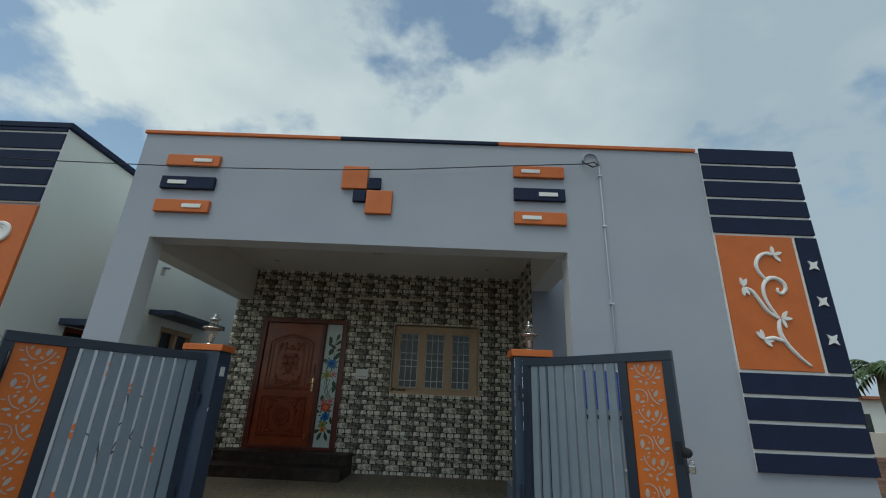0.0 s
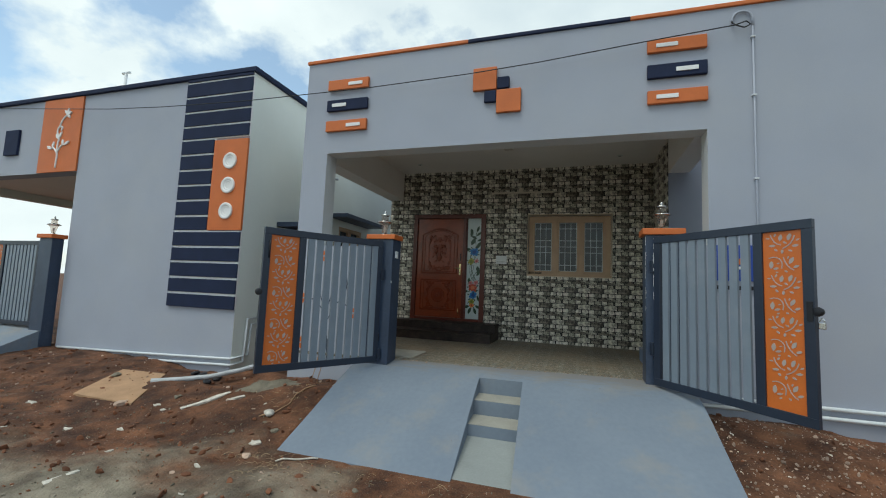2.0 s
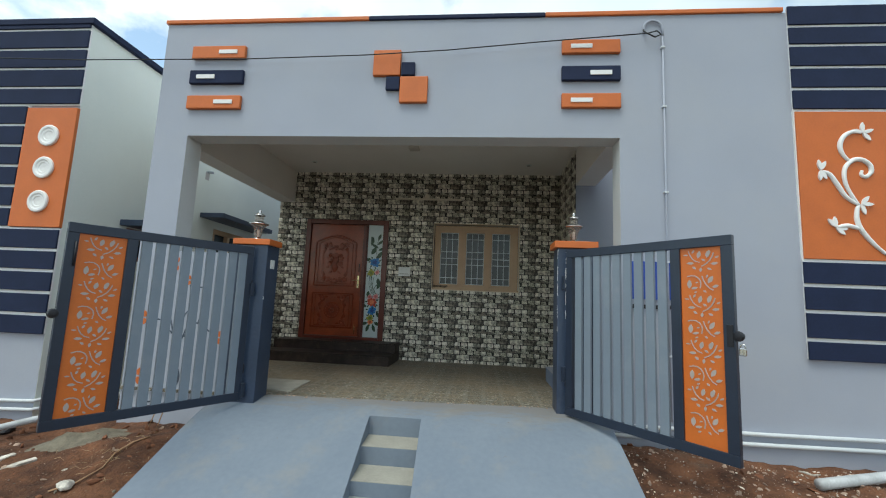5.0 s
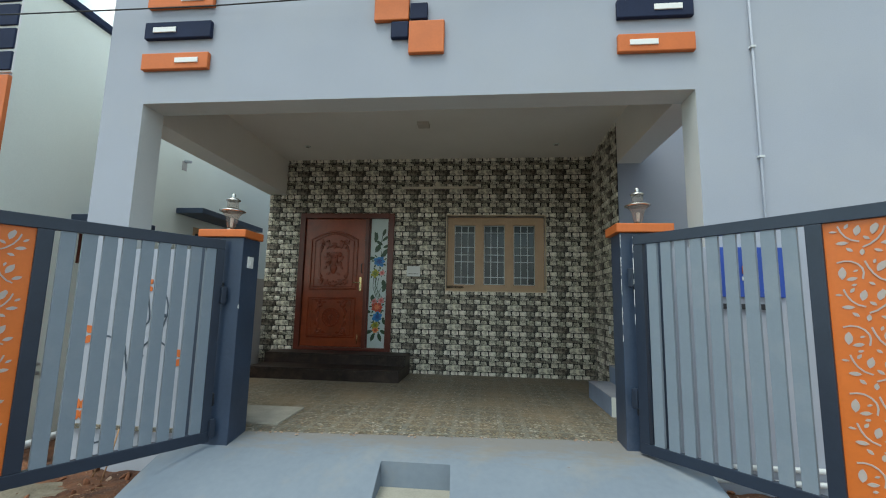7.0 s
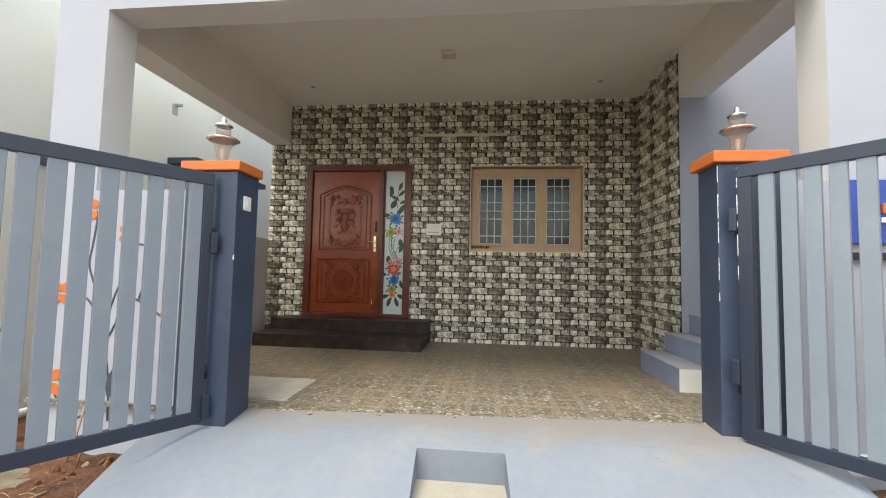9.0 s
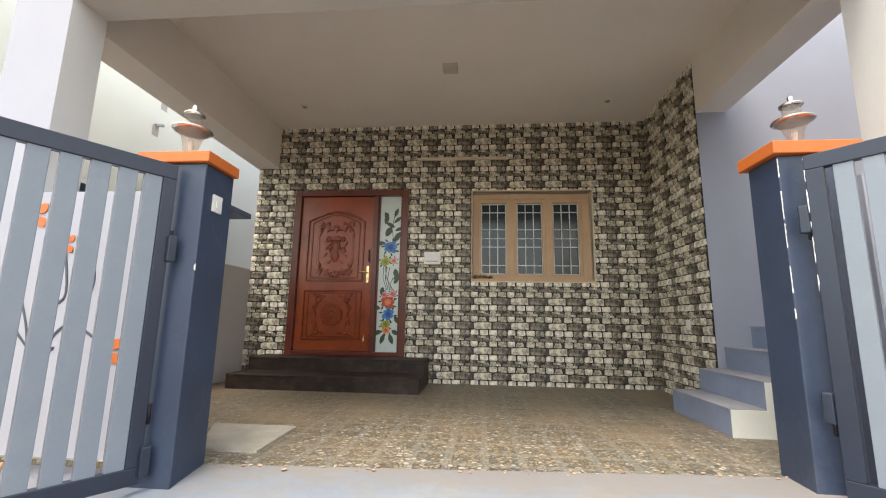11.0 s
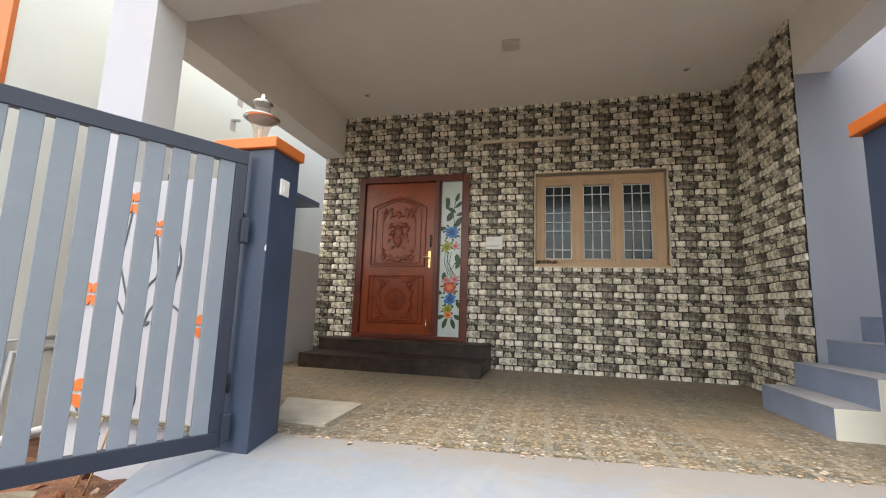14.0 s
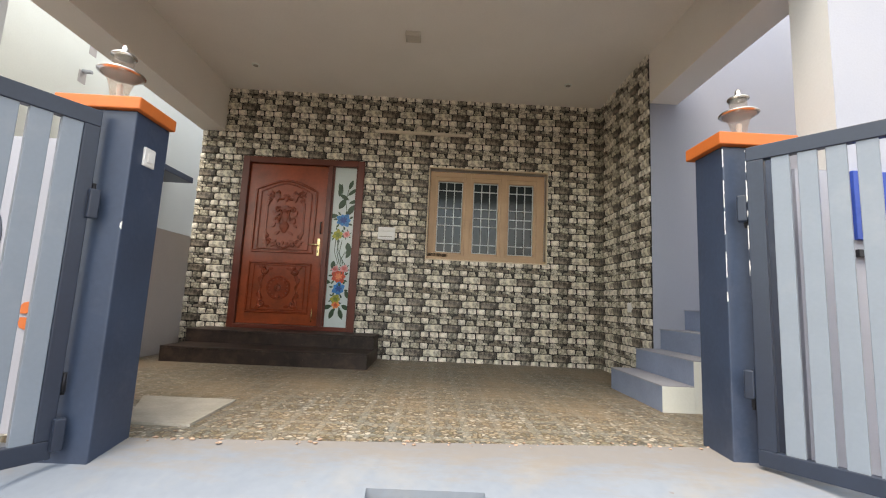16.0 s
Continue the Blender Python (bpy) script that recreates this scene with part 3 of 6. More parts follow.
solid("beam_right", bm, INNER, "cream painted concrete beam beside the stairwell", "beam", kind="structure")
bm = boxed(-2.98, -2.84, 0.25, BACK + 0.02, -0.4, 1.37)
solid("wall_low_side", bm, LOW, "low plastered side wall of the porch", "wall", kind="structure")
bm = boxed(OL, -1.58, 0.0, 0.2, -0.6, 1.45)
solid("wall_low_left", bm, WALL, "low lavender grey compound wall behind the open gate leaf", "wall", kind="structure")
bm = boxed(2.065, OR, 0.0, 0.2, -0.6, 1.5)
solid("wall_low_right", bm, WALL, "low compound wall between gate pillar and house front", "wall", kind="structure")
bm = boxed(-2.84, X1 - 0.2, 0.25, BACK + 0.02, -0.6, -0.012)
floor = solid("floor", bm, TREAD, "porch floor laid with pebble-print tiles", "floor", kind="structure")

# coping strip along the parapet, in orange and navy lengths
for a, b, m, c in ((X0 - 0.02, -0.41, ORANGE, "orange"), (-0.41, 1.54, NAVY, "navy blue"), (1.54, 3.94, ORANGE, "orange")):
    solid("parapet_coping", boxed(a, b, -0.025, 0.27, TOP, TOP + 0.048, 0.008), m, c + " painted parapet coping strip", "coping", "parapet coping strips", "structure")


# ---- front wall ornaments ----
def ornament_bar(x0, x1, z0, z1, m, word, inset_left):
    t = thing("ornament_bar", word + " plaster bar with white inset on house front", "ornament", "front wall bars", pose(x0, 0, z0))
    w, h = x1 - x0, z1 - z0
    part("bar", boxed(0, w, -0.045, 0, 0, h, 0.008), m, t)
    a = 0.09 if inset_left else w - 0.31
    part("inset", boxed(a, a + 0.22, -0.056, -0.043, h * 0.33, h * 0.64, 0.003), WHITE, t, "small white raised inset")


for z0, z1, m, word, s in ((3.68, 3.83, ORANGE, "orange", 1), (3.375, 3.535, NAVY, "navy blue", 0), (3.075, 3.23, ORANGE, "orange", 1)):
    ornament_bar(-2.46, -1.82, z0, z1, m, word, not s)
    ornament_bar(1.715, 2.315, z0 + 0.01, z1 + 0.01, m, word, bool(s))
for x0, x1, z0, z1, m, word in ((-0.32, -0.015, 3.455, 3.752, ORANGE, "orange"), (-0.004, 0.145, 3.457, 3.607, NAVY, "navy blue"), (-0.168, -0.019, 3.29, 3.44, NAVY, "navy blue"), (-0.012, 0.294, 3.144, 3.441, ORANGE, "orange")):
    solid("ornament_square", boxed(x0, x1, -0.045, 0.0, z0, z1, 0.008), m, word + " raised plaster square on the house front", "ornament", "front wall squares")


def band_panel(name, label, x0, x1, edges, m, y):
    """Stacked painted bands with white grooves between them."""
    t = thing(name, label, "wall panel")
    part("backing", boxed(x0 + 0.005, x1 - 0.005, y - 0.02, y, min(edges), max(edges) - 0.02), WHITE, t, "white grooves between bands")
    for a, b in zip(edges, edges[1:]):
        hi, lo = max(a, b), min(a, b)
        part("band", boxed(x0, x1, y - 0.04, y - 0.019, lo + 0.017, hi - 0.017, 0.004), m, t)
    return t


def scroll_relief(parent, x, z, k, y, m):
    """White plaster branch with curls and small flowers."""
    def P(u, v):
        return (x + u * k, y, z + v * k)
    stems = [
        [P(0.24, 0.03), P(0.14, 0.12), P(0.04, 0.25), P(0.0, 0.36), P(0.01, 0.46), P(0.03, 0.50)],
        [P(0.03, 0.50), P(-0.04, 0.62), P(-0.08, 0.74), P(-0.07, 0.86), P(0.0, 0.94), P(0.08, 0.95), P(0.15, 0.90), P(0.16, 0.83), P(0.11, 0.78), P(0.07, 0.80), P(0.08, 0.84)],
        [P(0.03, 0.50), P(-0.08, 0.58), P(-0.15, 0.70), P(-0.21, 0.80), P(-0.27, 0.83)],
        [P(-0.02, 0.93), P(-0.08, 1.00), P(-0.10, 1.09), P(-0.06, 1.18), P(0.02, 1.23), P(0.10, 1.22)],
        [P(0.02, 0.27), P(-0.08, 0.30), P(-0.18, 0.28)],
    ]
    for s in stems:
        s = smooth_path(s)
        n = len(s)
        part("stem", tube(bmesh.new(), s, 0.023 * k, 8, [0.55 + 0.45 * math.sin(math.pi * (i + 0.6) / n) for i in range(n)]), m, parent, smooth=True)
    blooms = (((0.11, 1.22), (88, 18, -50, 165)), ((0.05, 0.51), (50, 0, -75)), ((-0.29, 0.84), (62, 98, -95, -62)), ((-0.19, 0.28), (95, 128, -42, -8)))
    for (u, v), angles in blooms:
        for a in angles:
            bm = bmesh.new()
            plate(bm, leaf_outline(x + u * k, z + v * k, 0.105 * k, 0.038 * k, radians(a)), y - 0.012, y + 0.01)
            part("petal", bm, m, parent)


def star_relief(parent, x, z, r, y, m):
    ring = [(x + (r if i % 2 == 0 else r * 0.42) * math.cos(math.pi * i / 4 + math.pi / 4), z + (r if i % 2 == 0 else r * 0.42) * math.sin(math.pi * i / 4 + math.pi / 4)) for i in range(8)]
    part("star", plate(bmesh.new(), ring, y - 0.015, y), m, parent, "white four-pointed star")


PX0, PX1 = 3.97, 5.105
right_panel = band_panel("banded_panel", "navy banded plaster panel with orange scroll field on house corner", PX0, PX1, (4.19, 3.955, 3.745, 3.51, 3.28, 3.055), NAVY, 0.0)
for a, b in ((1.56, 1.325), (1.325, 1.08), (1.08, 0.82), (0.82, 0.62)):
    part("backing", boxed(PX0 + 0.005, PX1 - 0.005, -0.02, 0, b + (0.02 if b < 0.7 else 0.0), a), WHITE, right_panel)
    part("band", boxed(PX0, PX1, -0.04, -0.019, b + 0.017, a - 0.017, 0.004), NAVY, right_panel)
part("backing", boxed(PX0, PX1, -0.02, 0, 1.56, 3.055), WHITE, right_panel)
part("scroll_field", boxed(PX0 + 0.012, 4.83, -0.036, -0.019, 1.575, 3.04, 0.003), ORANGE, right_panel, "orange field with white scroll relief")
part("star_field", boxed(4.87, PX1, -0.04, -0.019, 1.575, 3.04, 0.003), NAVY, right_panel, "navy strip with white stars")
scroll_relief(right_panel, 4.46, 1.60, 1.0, -0.04, WHITE)
for z in (2.712, 2.309, 1.907):
    star_relief(right_panel, 4.985, z, 0.075, -0.038, WHITE)

# service conduit with a bent head, and the cable that hangs into it
t = thing("service_conduit", "pale pipe conduit with curved head on the house front", "pipe")
part("riser", tube(bmesh.new(), [(2.745, -0.02, 0.0), (2.745, -0.02, 1.9), (2.745, -0.02, 3.9)], 0.009, 10), WALL, t, smooth=True)
part("gooseneck", tube(bmesh.new(), [(2.745, -0.02, 3.88)] + arc(2.65, 3.96, 0.095, 0, 200, 10, -0.02), 0.012, 10), WALL, t, smooth=True)
for z in (0.6, 1.5, 2.2, 3.1, 3.75):
    part("clip", boxed(2.725, 2.765, -0.038, 0, z - 0.008, z + 0.008), PVC, t)

# ---- gate pillars ----
def lantern(x, y, z):
    t = thing("pillar_lamp", "chrome and clear glass lantern standing on a gate pillar", "lamp", "pillar lamps", pose(x, y, z))
    t.scale = (0.88, 0.88, 1.1)
    part("base", lathe(bmesh.new(), [(0.045, 0), (0.045, 0.010), (0.034, 0.016), (0.030, 0.03)]), CHROME, t, smooth=True)
    part("glass_shade", lathe(bmesh.new(), [(0.036, 0.03), (0.042, 0.045), (0.050, 0.085), (0.064, 0.120), (0.098, 0.148), (0.095, 0.149), (0.061, 0.123), (0.047, 0.087), (0.039, 0.047), (0.033, 0.033)]), LAMP_GLASS, t, "clear tapered glass shade", smooth=True)
    part("bulb_holder", lathe(bmesh.new(), [(0.012, 0.025), (0.013, 0.06), (0.017, 0.085), (0.015, 0.098), (0.008, 0.104)]), PLASTIC, t, smooth=True)
    part("brim", lathe(bmesh.new(), [(0.092, 0.147), (0.110, 0.149), (0.115, 0.153), (0.111, 0.158), (0.060, 0.176), (0.052, 0.174), (0.090, 0.156)]), CHROME, t, smooth=True)
    part("collar", lathe(bmesh.new(), [(0.049, 0.174), (0.052, 0.178), (0.050, 0.232), (0.047, 0.232), (0.047, 0.178)]), LAMP_GLASS, t, "clear glass collar", smooth=True)
    part("cap", lathe(bmesh.new(), [(0.048, 0.230), (0.063, 0.234), (0.062, 0.241), (0.040, 0.252), (0.022, 0.257), (0.01, 0.258)]), CHROME, t, smooth=True)
    part("finial", lathe(bmesh.new(), [(0.020, 0.254), (0.012, 0.262), (0.017, 0.272), (0.016, 0.281), (0.008, 0.290), (0.002, 0.293)]), CHROME, t, smooth=True)
    return t


def gate_pillar(x0, x1, y0, y1, label, h=1.52, over=0.035, rear=0.035, thick=0.07):
    t = thing("gate_pillar", label, "pillar", "gate pillars")
    part("shaft", boxed(x0, x1, y0, y1, -0.35, h, 0.006), PILLAR, t)
    part("cap", boxed(x0 - over, x1 + over, y0 - over, y1 + rear, h, h + thick, 0.006), ORANGE, t, "orange painted flat cap")
    return t


LP = (-1.57, -1.225, -0.235, 0.01)
RP = (1.70, 2.06, 0.03, 0.27)
pl = gate_pillar(*LP, "navy painted square gate pillar with orange cap and bell switch", 1.52, 0.024, 0.008, 0.06)
pr = gate_pillar(*RP, "navy painted square gate pillar with orange cap", 1.615)
sw = part("bell_switch", boxed(LP[1], LP[1] + 0.012, -0.165, -0.09, 1.285, 1.375, 0.003), PLASTIC, pl, "white bell switch plate")
part("button", boxed(LP[1] + 0.011, LP[1] + 0.017, -0.145, -0.11, 1.305, 1.345, 0.003), PLASTIC, sw)


def worn_edge(parent, x, y, z0, z1, rng, side=1, most=0.005):
    """Jagged flakes of bare plaster down an upright edge."""
    z = z0
    while z < z1:
        le = min(rng.uniform(0.03, 0.16), z1 - z)
        n = max(2, int(le / 0.012))
        out = [(x, z)] + [(x + side * rng.uniform(0.15, 1.0) * most, z + le * (i + 0.5) / n) for i in range(n)] + [(x, z + le)]
        part("paint_chip", plate(bmesh.new(), out, y - 0.0006, y + 0.002), WHITE, parent)
        z += le + rng.uniform(0.01, 0.09)


chip_rng = random.Random(21)
worn_edge(pr, RP[0] - 0.001, RP[2], 0.78, 1.6, chip_rng)
worn_edge(pl, LP[1] + 0.001, LP[2], 0.965, 1.0, chip_rng, -1, 0.012)
lantern(-1.405, -0.13, 1.58)
lantern(1.88, 0.14, 1.685)


# ---- gates ----
def vine(bm, x, z, side, flip, y0, y1):
    """One cut-out spray: either a branching twig or a curl with two broad leaves."""
    def bar(pts, w):
        for (a, b), (c, d) in zip(pts, pts[1:]):
            a, c = a * side, c * side
            ang = math.atan2(d - b, c - a)
            ox, oz = -math.sin(ang) * w, math.cos(ang) * w
            plate(bm, [(x + a + ox, z + b + oz), (x + c + ox, z + d + oz), (x + c - ox, z + d - oz), (x + a - ox, z + b - oz)], y0, y1)

    def leaf(u, v, le, wi, deg):
        plate(bm, leaf_outline(x + u * side, z + v, le, wi, radians(deg if side > 0 else 180 - deg)), y0, y1)
    if flip:
        bar([(-0.100, 0.040), (-0.072, 0.048), (-0.045, 0.046), (-0.020, 0.032), (-0.004, 0.010), (0.0, -0.015), (-0.006, -0.046)], 0.0036)
        bar([(0.008, 0.045), (0.018, 0.015), (0.034, -0.018), (0.058, -0.046), (0.084, -0.060)], 0.0036)
        for q in ((-0.085, -0.048, 0.066, 0.033, 86), (-0.070, -0.050, 0.047, 0.019, 12), (-0.040, -0.008, 0.022, 0.010, 22), (0.050, -0.010, 0.062, 0.030, 58), (0.078, -0.040, 0.046, 0.020, 20), (0.016, -0.062, 0.026, 0.013, -35), (0.040, 0.030, 0.024, 0.012, 70), (-0.030, -0.072, 0.024, 0.012, 200)):
            leaf(*q)
    else:
        bar([(-0.005, 0.004), (-0.035, 0.014), (-0.058, 0.034), (-0.074, 0.062), (-0.084, 0.092)], 0.0036)
        bar([(0.006, -0.026), (0.036, -0.012), (0.064, 0.012), (0.084, 0.042), (0.094, 0.072)], 0.0036)
        for q in ((-0.120, 0.064, 0.032, 0.011, -4), (-0.058, 0.074, 0.030, 0.015, 56), (-0.016, 0.034, 0.056, 0.029, 76), (-0.098, 0.0, 0.052, 0.020, 0), (0.010, 0.030, 0.032, 0.015, -36), (-0.058, -0.026, 0.032, 0.016, -38), (0.0, -0.068, 0.034, 0.019, 82), (0.046, 0.036, 0.056, 0.029, 74), (0.072, -0.012, 0.050, 0.020, 8), (0.102, 0.030, 0.030, 0.013, 30), (0.046, -0.040, 0.034, 0.015, -22), (0.070, 0.066, 0.028, 0.014, 110)):
            leaf(*q)


def gate_leaf(hinge, free, z0, z1, label, padlock, n=9, lead=0.0, stile=0.07, wide=0.29, rest=0.0):
    """A leaf along local +x from its hinge; local -y is its outer face."""
    dx, dy = free[0] - hinge[0], free[1] - hinge[1]
    length = math.hypot(dx, dy)
    t = thing("gate_leaf", label, "gate", "gate leaves", pose(hinge[0], hinge[1], z0, 0, 0, math.degrees(math.atan2(dy, dx))))
    h = z1 - z0
    th = 0.022
    p0, p1 = length - stile - wide, length - stile
    part("top_rail", boxed(0, length, -th, th, h - 0.075, h, 0.004), GATE_NAVY, t)
    part("bottom_rail", boxed(0, length, -th, th, 0, 0.075, 0.004), GATE_NAVY, t)
    part("hinge_stile", boxed(0, 0.075 if lead else 0.06, -th, th, 0.075, h - 0.075, 0.004), GATE_NAVY, t)
    part("middle_stile", boxed(p0 - 0.075, p0, -th, th, 0.075, h - 0.075, 0.004), GATE_NAVY, t)
    part("free_stile", boxed(p1, length, -th, th, 0.075, h - 0.075, 0.004), GATE_NAVY, t)
    panel = part("orange_panel", boxed(p0, p1, -0.004, 0.004, 0.075, h - 0.075), GATE_ORANGE, t, "orange sheet with pale cut leaf sprays")
    z, i = h - 1.328, 1
    while z < h - 0.16:
        for y0, y1 in ((-0.007, -0.004), (0.004, 0.007)):
            bm = bmesh.new()
            vine(bm, (p0 + p1) / 2, z, 1 if padlock else -1, i % 2 == 1, y0, y1)
            part("leaf_spray", bm, SPRAY, panel)
        z += 0.190 if i % 2 == 0 else 0.142
        i += 1
    a, b = (0.075 if lead else 0.06) + lead, p0 - 0.075 - rest
    pitch = (b - a) / n
    slat = mesh_of("slat", boxed(0.0, pitch - 0.030, -0.014, 0.014, 0.06, h - 0.06, 0.003), SLAT)
    for i in range(n):
        ob = new("slat", slat)
        ob.parent = t
        ob.location.x = a + pitch * i
    for z in (0.25, h - 0.42):
        hg = part("hinge", tube(bmesh.new(), [(-0.012, 0, z), (-0.012, 0, z + 0.09)], 0.010, 8), IRON, t, smooth=True)
        part("hinge_plate", boxed(-0.022, 0.03, -0.006, 0.006, z + 0.01, z + 0.05), IRON, hg)
    lat = part("latch", lathe(bmesh.new(), [(0.012, -0.03), (0.03, -0.026), (0.036, 0.0), (0.03, 0.026), (0.012, 0.03)], 14), IRON, t, "round iron latch eye")
    lat.matrix_local = Matrix.Translation((length + 0.012, 0, h * 0.52 + 0.045)) @ Matrix.Rotation(radians(90), 4, "X")
    part("latch_plate", boxed(length - 0.05, length - 0.01, -0.030, -0.021, h * 0.52 - 0.03, h * 0.52 + 0.12, 0.003), IRON, t)
    part("drop_bolt", tube(bmesh.new(), [(length - 0.055, 0.03, h - 0.32), (length - 0.055, 0.03, h - 0.14)], 0.008, 8), IRON, t, smooth=True)
    if padlock:
        lock = part("padlock", boxed(length + 0.012, length + 0.056, -0.014, 0.014, h * 0.52 - 0.085, h * 0.52 - 0.03, 0.008), CHROME, t, "small steel padlock")
        part("shackle", tube(bmesh.new(), arc(length + 0.034, h * 0.52 - 0.03, 0.016, 0, 180, 8, 0.0, 1.6), 0.005, 6), CHROME, lock, smooth=True)
    return t


SPRAY = mat("pale_leaf_cutout", (0.42, 0.36, 0.335), 0.6, vary=0.08, scale=6)
gl = gate_leaf((-1.36, -0.268), (-2.10, -1.51), 0.0, 1.49, "open navy steel gate leaf with blue-grey slats and orange panel", False, wide=0.305)
gr = gate_leaf((1.785, -0.03), (2.70, -1.19), 0.01, 1.58, "open navy steel gate leaf with padlock, grey slats, orange panel", True, 9, 0.03, 0.075, 0.29, 0.008)

worn_edge(gr, -0.001, -0.022, 0.9, 1.56, chip_rng)
for z in (0.30, 1.18):
    part("hinge_case", boxed(-0.045, 0.0, -0.035, 0.0, z, z + 0.14, 0.008), GATE_NAVY, gr)
for z in (0.03, 1.0):
    part("hinge_case", boxed(-0.03, 0.012, 0.012, 0.045, z, z + 0.13, 0.006), GATE_NAVY, gl)

# ---- ramp ----
RX0, RX1, RY0, RY1, RZ0, RZ1 = -1.66, 2.13, -0.12, -1.70, -0.012, -0.60


def slope_block(x0a, x1a, x0b, x1b, ya, yb, za, zb, bottom=-0.75):
    bm = bmesh.new()
    v = [bm.verts.new(p) for p in ((x0a, ya, za), (x1a, ya, za), (x1b, yb, zb), (x0b, yb, zb), (x0a, ya, bottom), (x1a, ya, bottom), (x1b, yb, bottom), (x0b, yb, bottom))]
    for q in ((0, 1, 2, 3), (7, 6, 5, 4), (0, 4, 5, 1), (1, 5, 6, 2), (2, 6, 7, 3), (3, 7, 4, 0)):
        bm.faces.new([v[i] for i in q])
    return bm


NL0, NR0, NL1, NR1 = -0.05, 0.43, 0.04, 0.52
ramp = thing("entrance_ramp", "blue-grey painted cement ramp with a stepped notch", "ramp")
def edge_y(x):
    """The line, slightly askew, where the ramp meets the porch tiles."""
    return -0.03 + 0.28 * (x - RX0) / (RX1 - RX0)


PROFILE = ((-0.10, -0.010), (-0.20, -0.024), (-0.31, -0.05), (-0.42, -0.085), (-0.55, -0.133), (-0.70, -0.193), (-0.90, -0.277), (-1.20, -0.402), (RY1, RZ1))


def slope_sheet(left, right, rows, back):
    """A solid with a rounded top; left and right give the sides' x at each y."""
    bm = bmesh.new()
    pts = ([(edge_y, 0.004)] if back else []) + list(rows)
    top, skirt = [], []
    for y, z in pts:
        ya, yb = (y(left(0)), y(right(0))) if callable(y) else (y, y)
        a, b = (left(ya), ya, z), (right(yb), yb, z)
        n = 6
        top.append([bm.verts.new([a[k] + (b[k] - a[k]) * q / n for k in range(3)]) for q in range(n + 1)])
        skirt.append((bm.verts.new(a), bm.verts.new((a[0], a[1], -0.75)), bm.verts.new(b), bm.verts.new((b[0], b[1], -0.75))))
    for p, q in zip(top, top[1:]):
        for k in range(len(p) - 1):
            bm.faces.new((p[k], q[k], q[k + 1], p[k + 1])).smooth = True
    for p, q in zip(skirt, skirt[1:]):
        bm.faces.new((p[0], p[1], q[1], q[0]))
        bm.faces.new((p[2], q[2], q[3], p[3]))
    for e in (skirt[0], skirt[-1]):
        bm.faces.new([bm.verts.new(e[k].co) for k in (0, 2, 3, 1)])
    return bm


def notch_left(y):
    return NL0 + (NL1 - NL0) * max(0.0, (y + 0.31) / (RY1 + 0.31))


def notch_right(y):
    return NR0 + (NR1 - NR0) * max(0.0, (y + 0.31) / (RY1 + 0.31))


part("slope", slope_sheet(lambda y: RX0 - 0.03 * min(y, 0), notch_left, PROFILE, True), RAMP, ramp)
part("slope", slope_sheet(notch_right, lambda y: RX1 - 0.03 * min(y, 0), PROFILE, True), RAMP, ramp)
part("notch_head", slope_sheet(notch_left, notch_right, PROFILE[:3], True), RAMP, ramp)
for ya, yb, z in ((-0.31, -0.63, -0.215), (-0.63, -0.97, -0.36)):
    st = part("notch_step", boxed(NL0 - 0.05, NR1 + 0.02, yb, ya, -0.7, z - 0.004), RAMP, ramp, "recessed cement step")
    part("tread", boxed(NL0 - 0.05, NR1 + 0.02, yb + 0.002, ya - 0.002, z - 0.004, z), TREAD, st, "dusty bare tread")
part("notch_apron", slope_block(NL0 - 0.05, NR0 + 0.05, NL1 - 0.03, NR1 + 0.03, -0.97, RY1 + 0.002, -0.47, RZ1 - 0.01), RAMP_DUSTY, ramp, "dusty lower end of the notch")

# ---- door, steps, window ----
for (x0, x1, y0, y1, z0, z1), lab in (((-2.53, -0.45, 2.27, BACK, -0.01, 0.155), "lower"), ((-2.53, -0.45, 2.70, BACK, 0.155, 0.30), "upper")):
    t = thing("door_step", lab + " black granite step below the front door", "step", "front door steps")
    part("riser", boxed(x0 + 0.004, x1 - 0.004, y0 + 0.006, y1, z0, z1 - 0.022), GRANITE, t)
    part("tread", boxed(x0, x1, y0, y1, z1 - 0.022, z1, 0.006), GRANITE, t)

door = thing("door_1", "closed carved red teak door with painted glass sidelight", "door", kind="structure")
FY = BACK - 0.03
MX = -1.215
for x0, x1, z0, z1 in ((DX0, DX0 + 0.085, DZ0, DZ1), (DX1 - 0.085, DX1, DZ0, DZ1), (MX, MX + 0.06, DZ0 + 0.05, DZ1 - 0.08), (DX0 + 0.085, DX1 - 0.085, DZ1 - 0.08, DZ1), (DX0 + 0.085, DX1 - 0.085, DZ0, DZ0 + 0.05)):
    part("door_frame", boxed(x0, x1, FY, BACK + 0.1, z0, z1, 0.006), WOOD_DARK, door)
LX0, LX1, LZ0, LZ1 = DX0 + 0.085, MX, DZ0 + 0.05, DZ1 - 0.08
leaf = part("door_leaf", boxed(LX0 + 0.004, LX1 - 0.004, BACK + 0.015, BACK + 0.06, LZ0 + 0.004, LZ1 - 0.004, 0.004), WOOD, door, "polished carved teak leaf")
cx = (LX0 + LX1) / 2
px0, px1 = LX0 + 0.11, LX1 - 0.13
pc = (px0 + px1) / 2
fy = BACK + 0.006
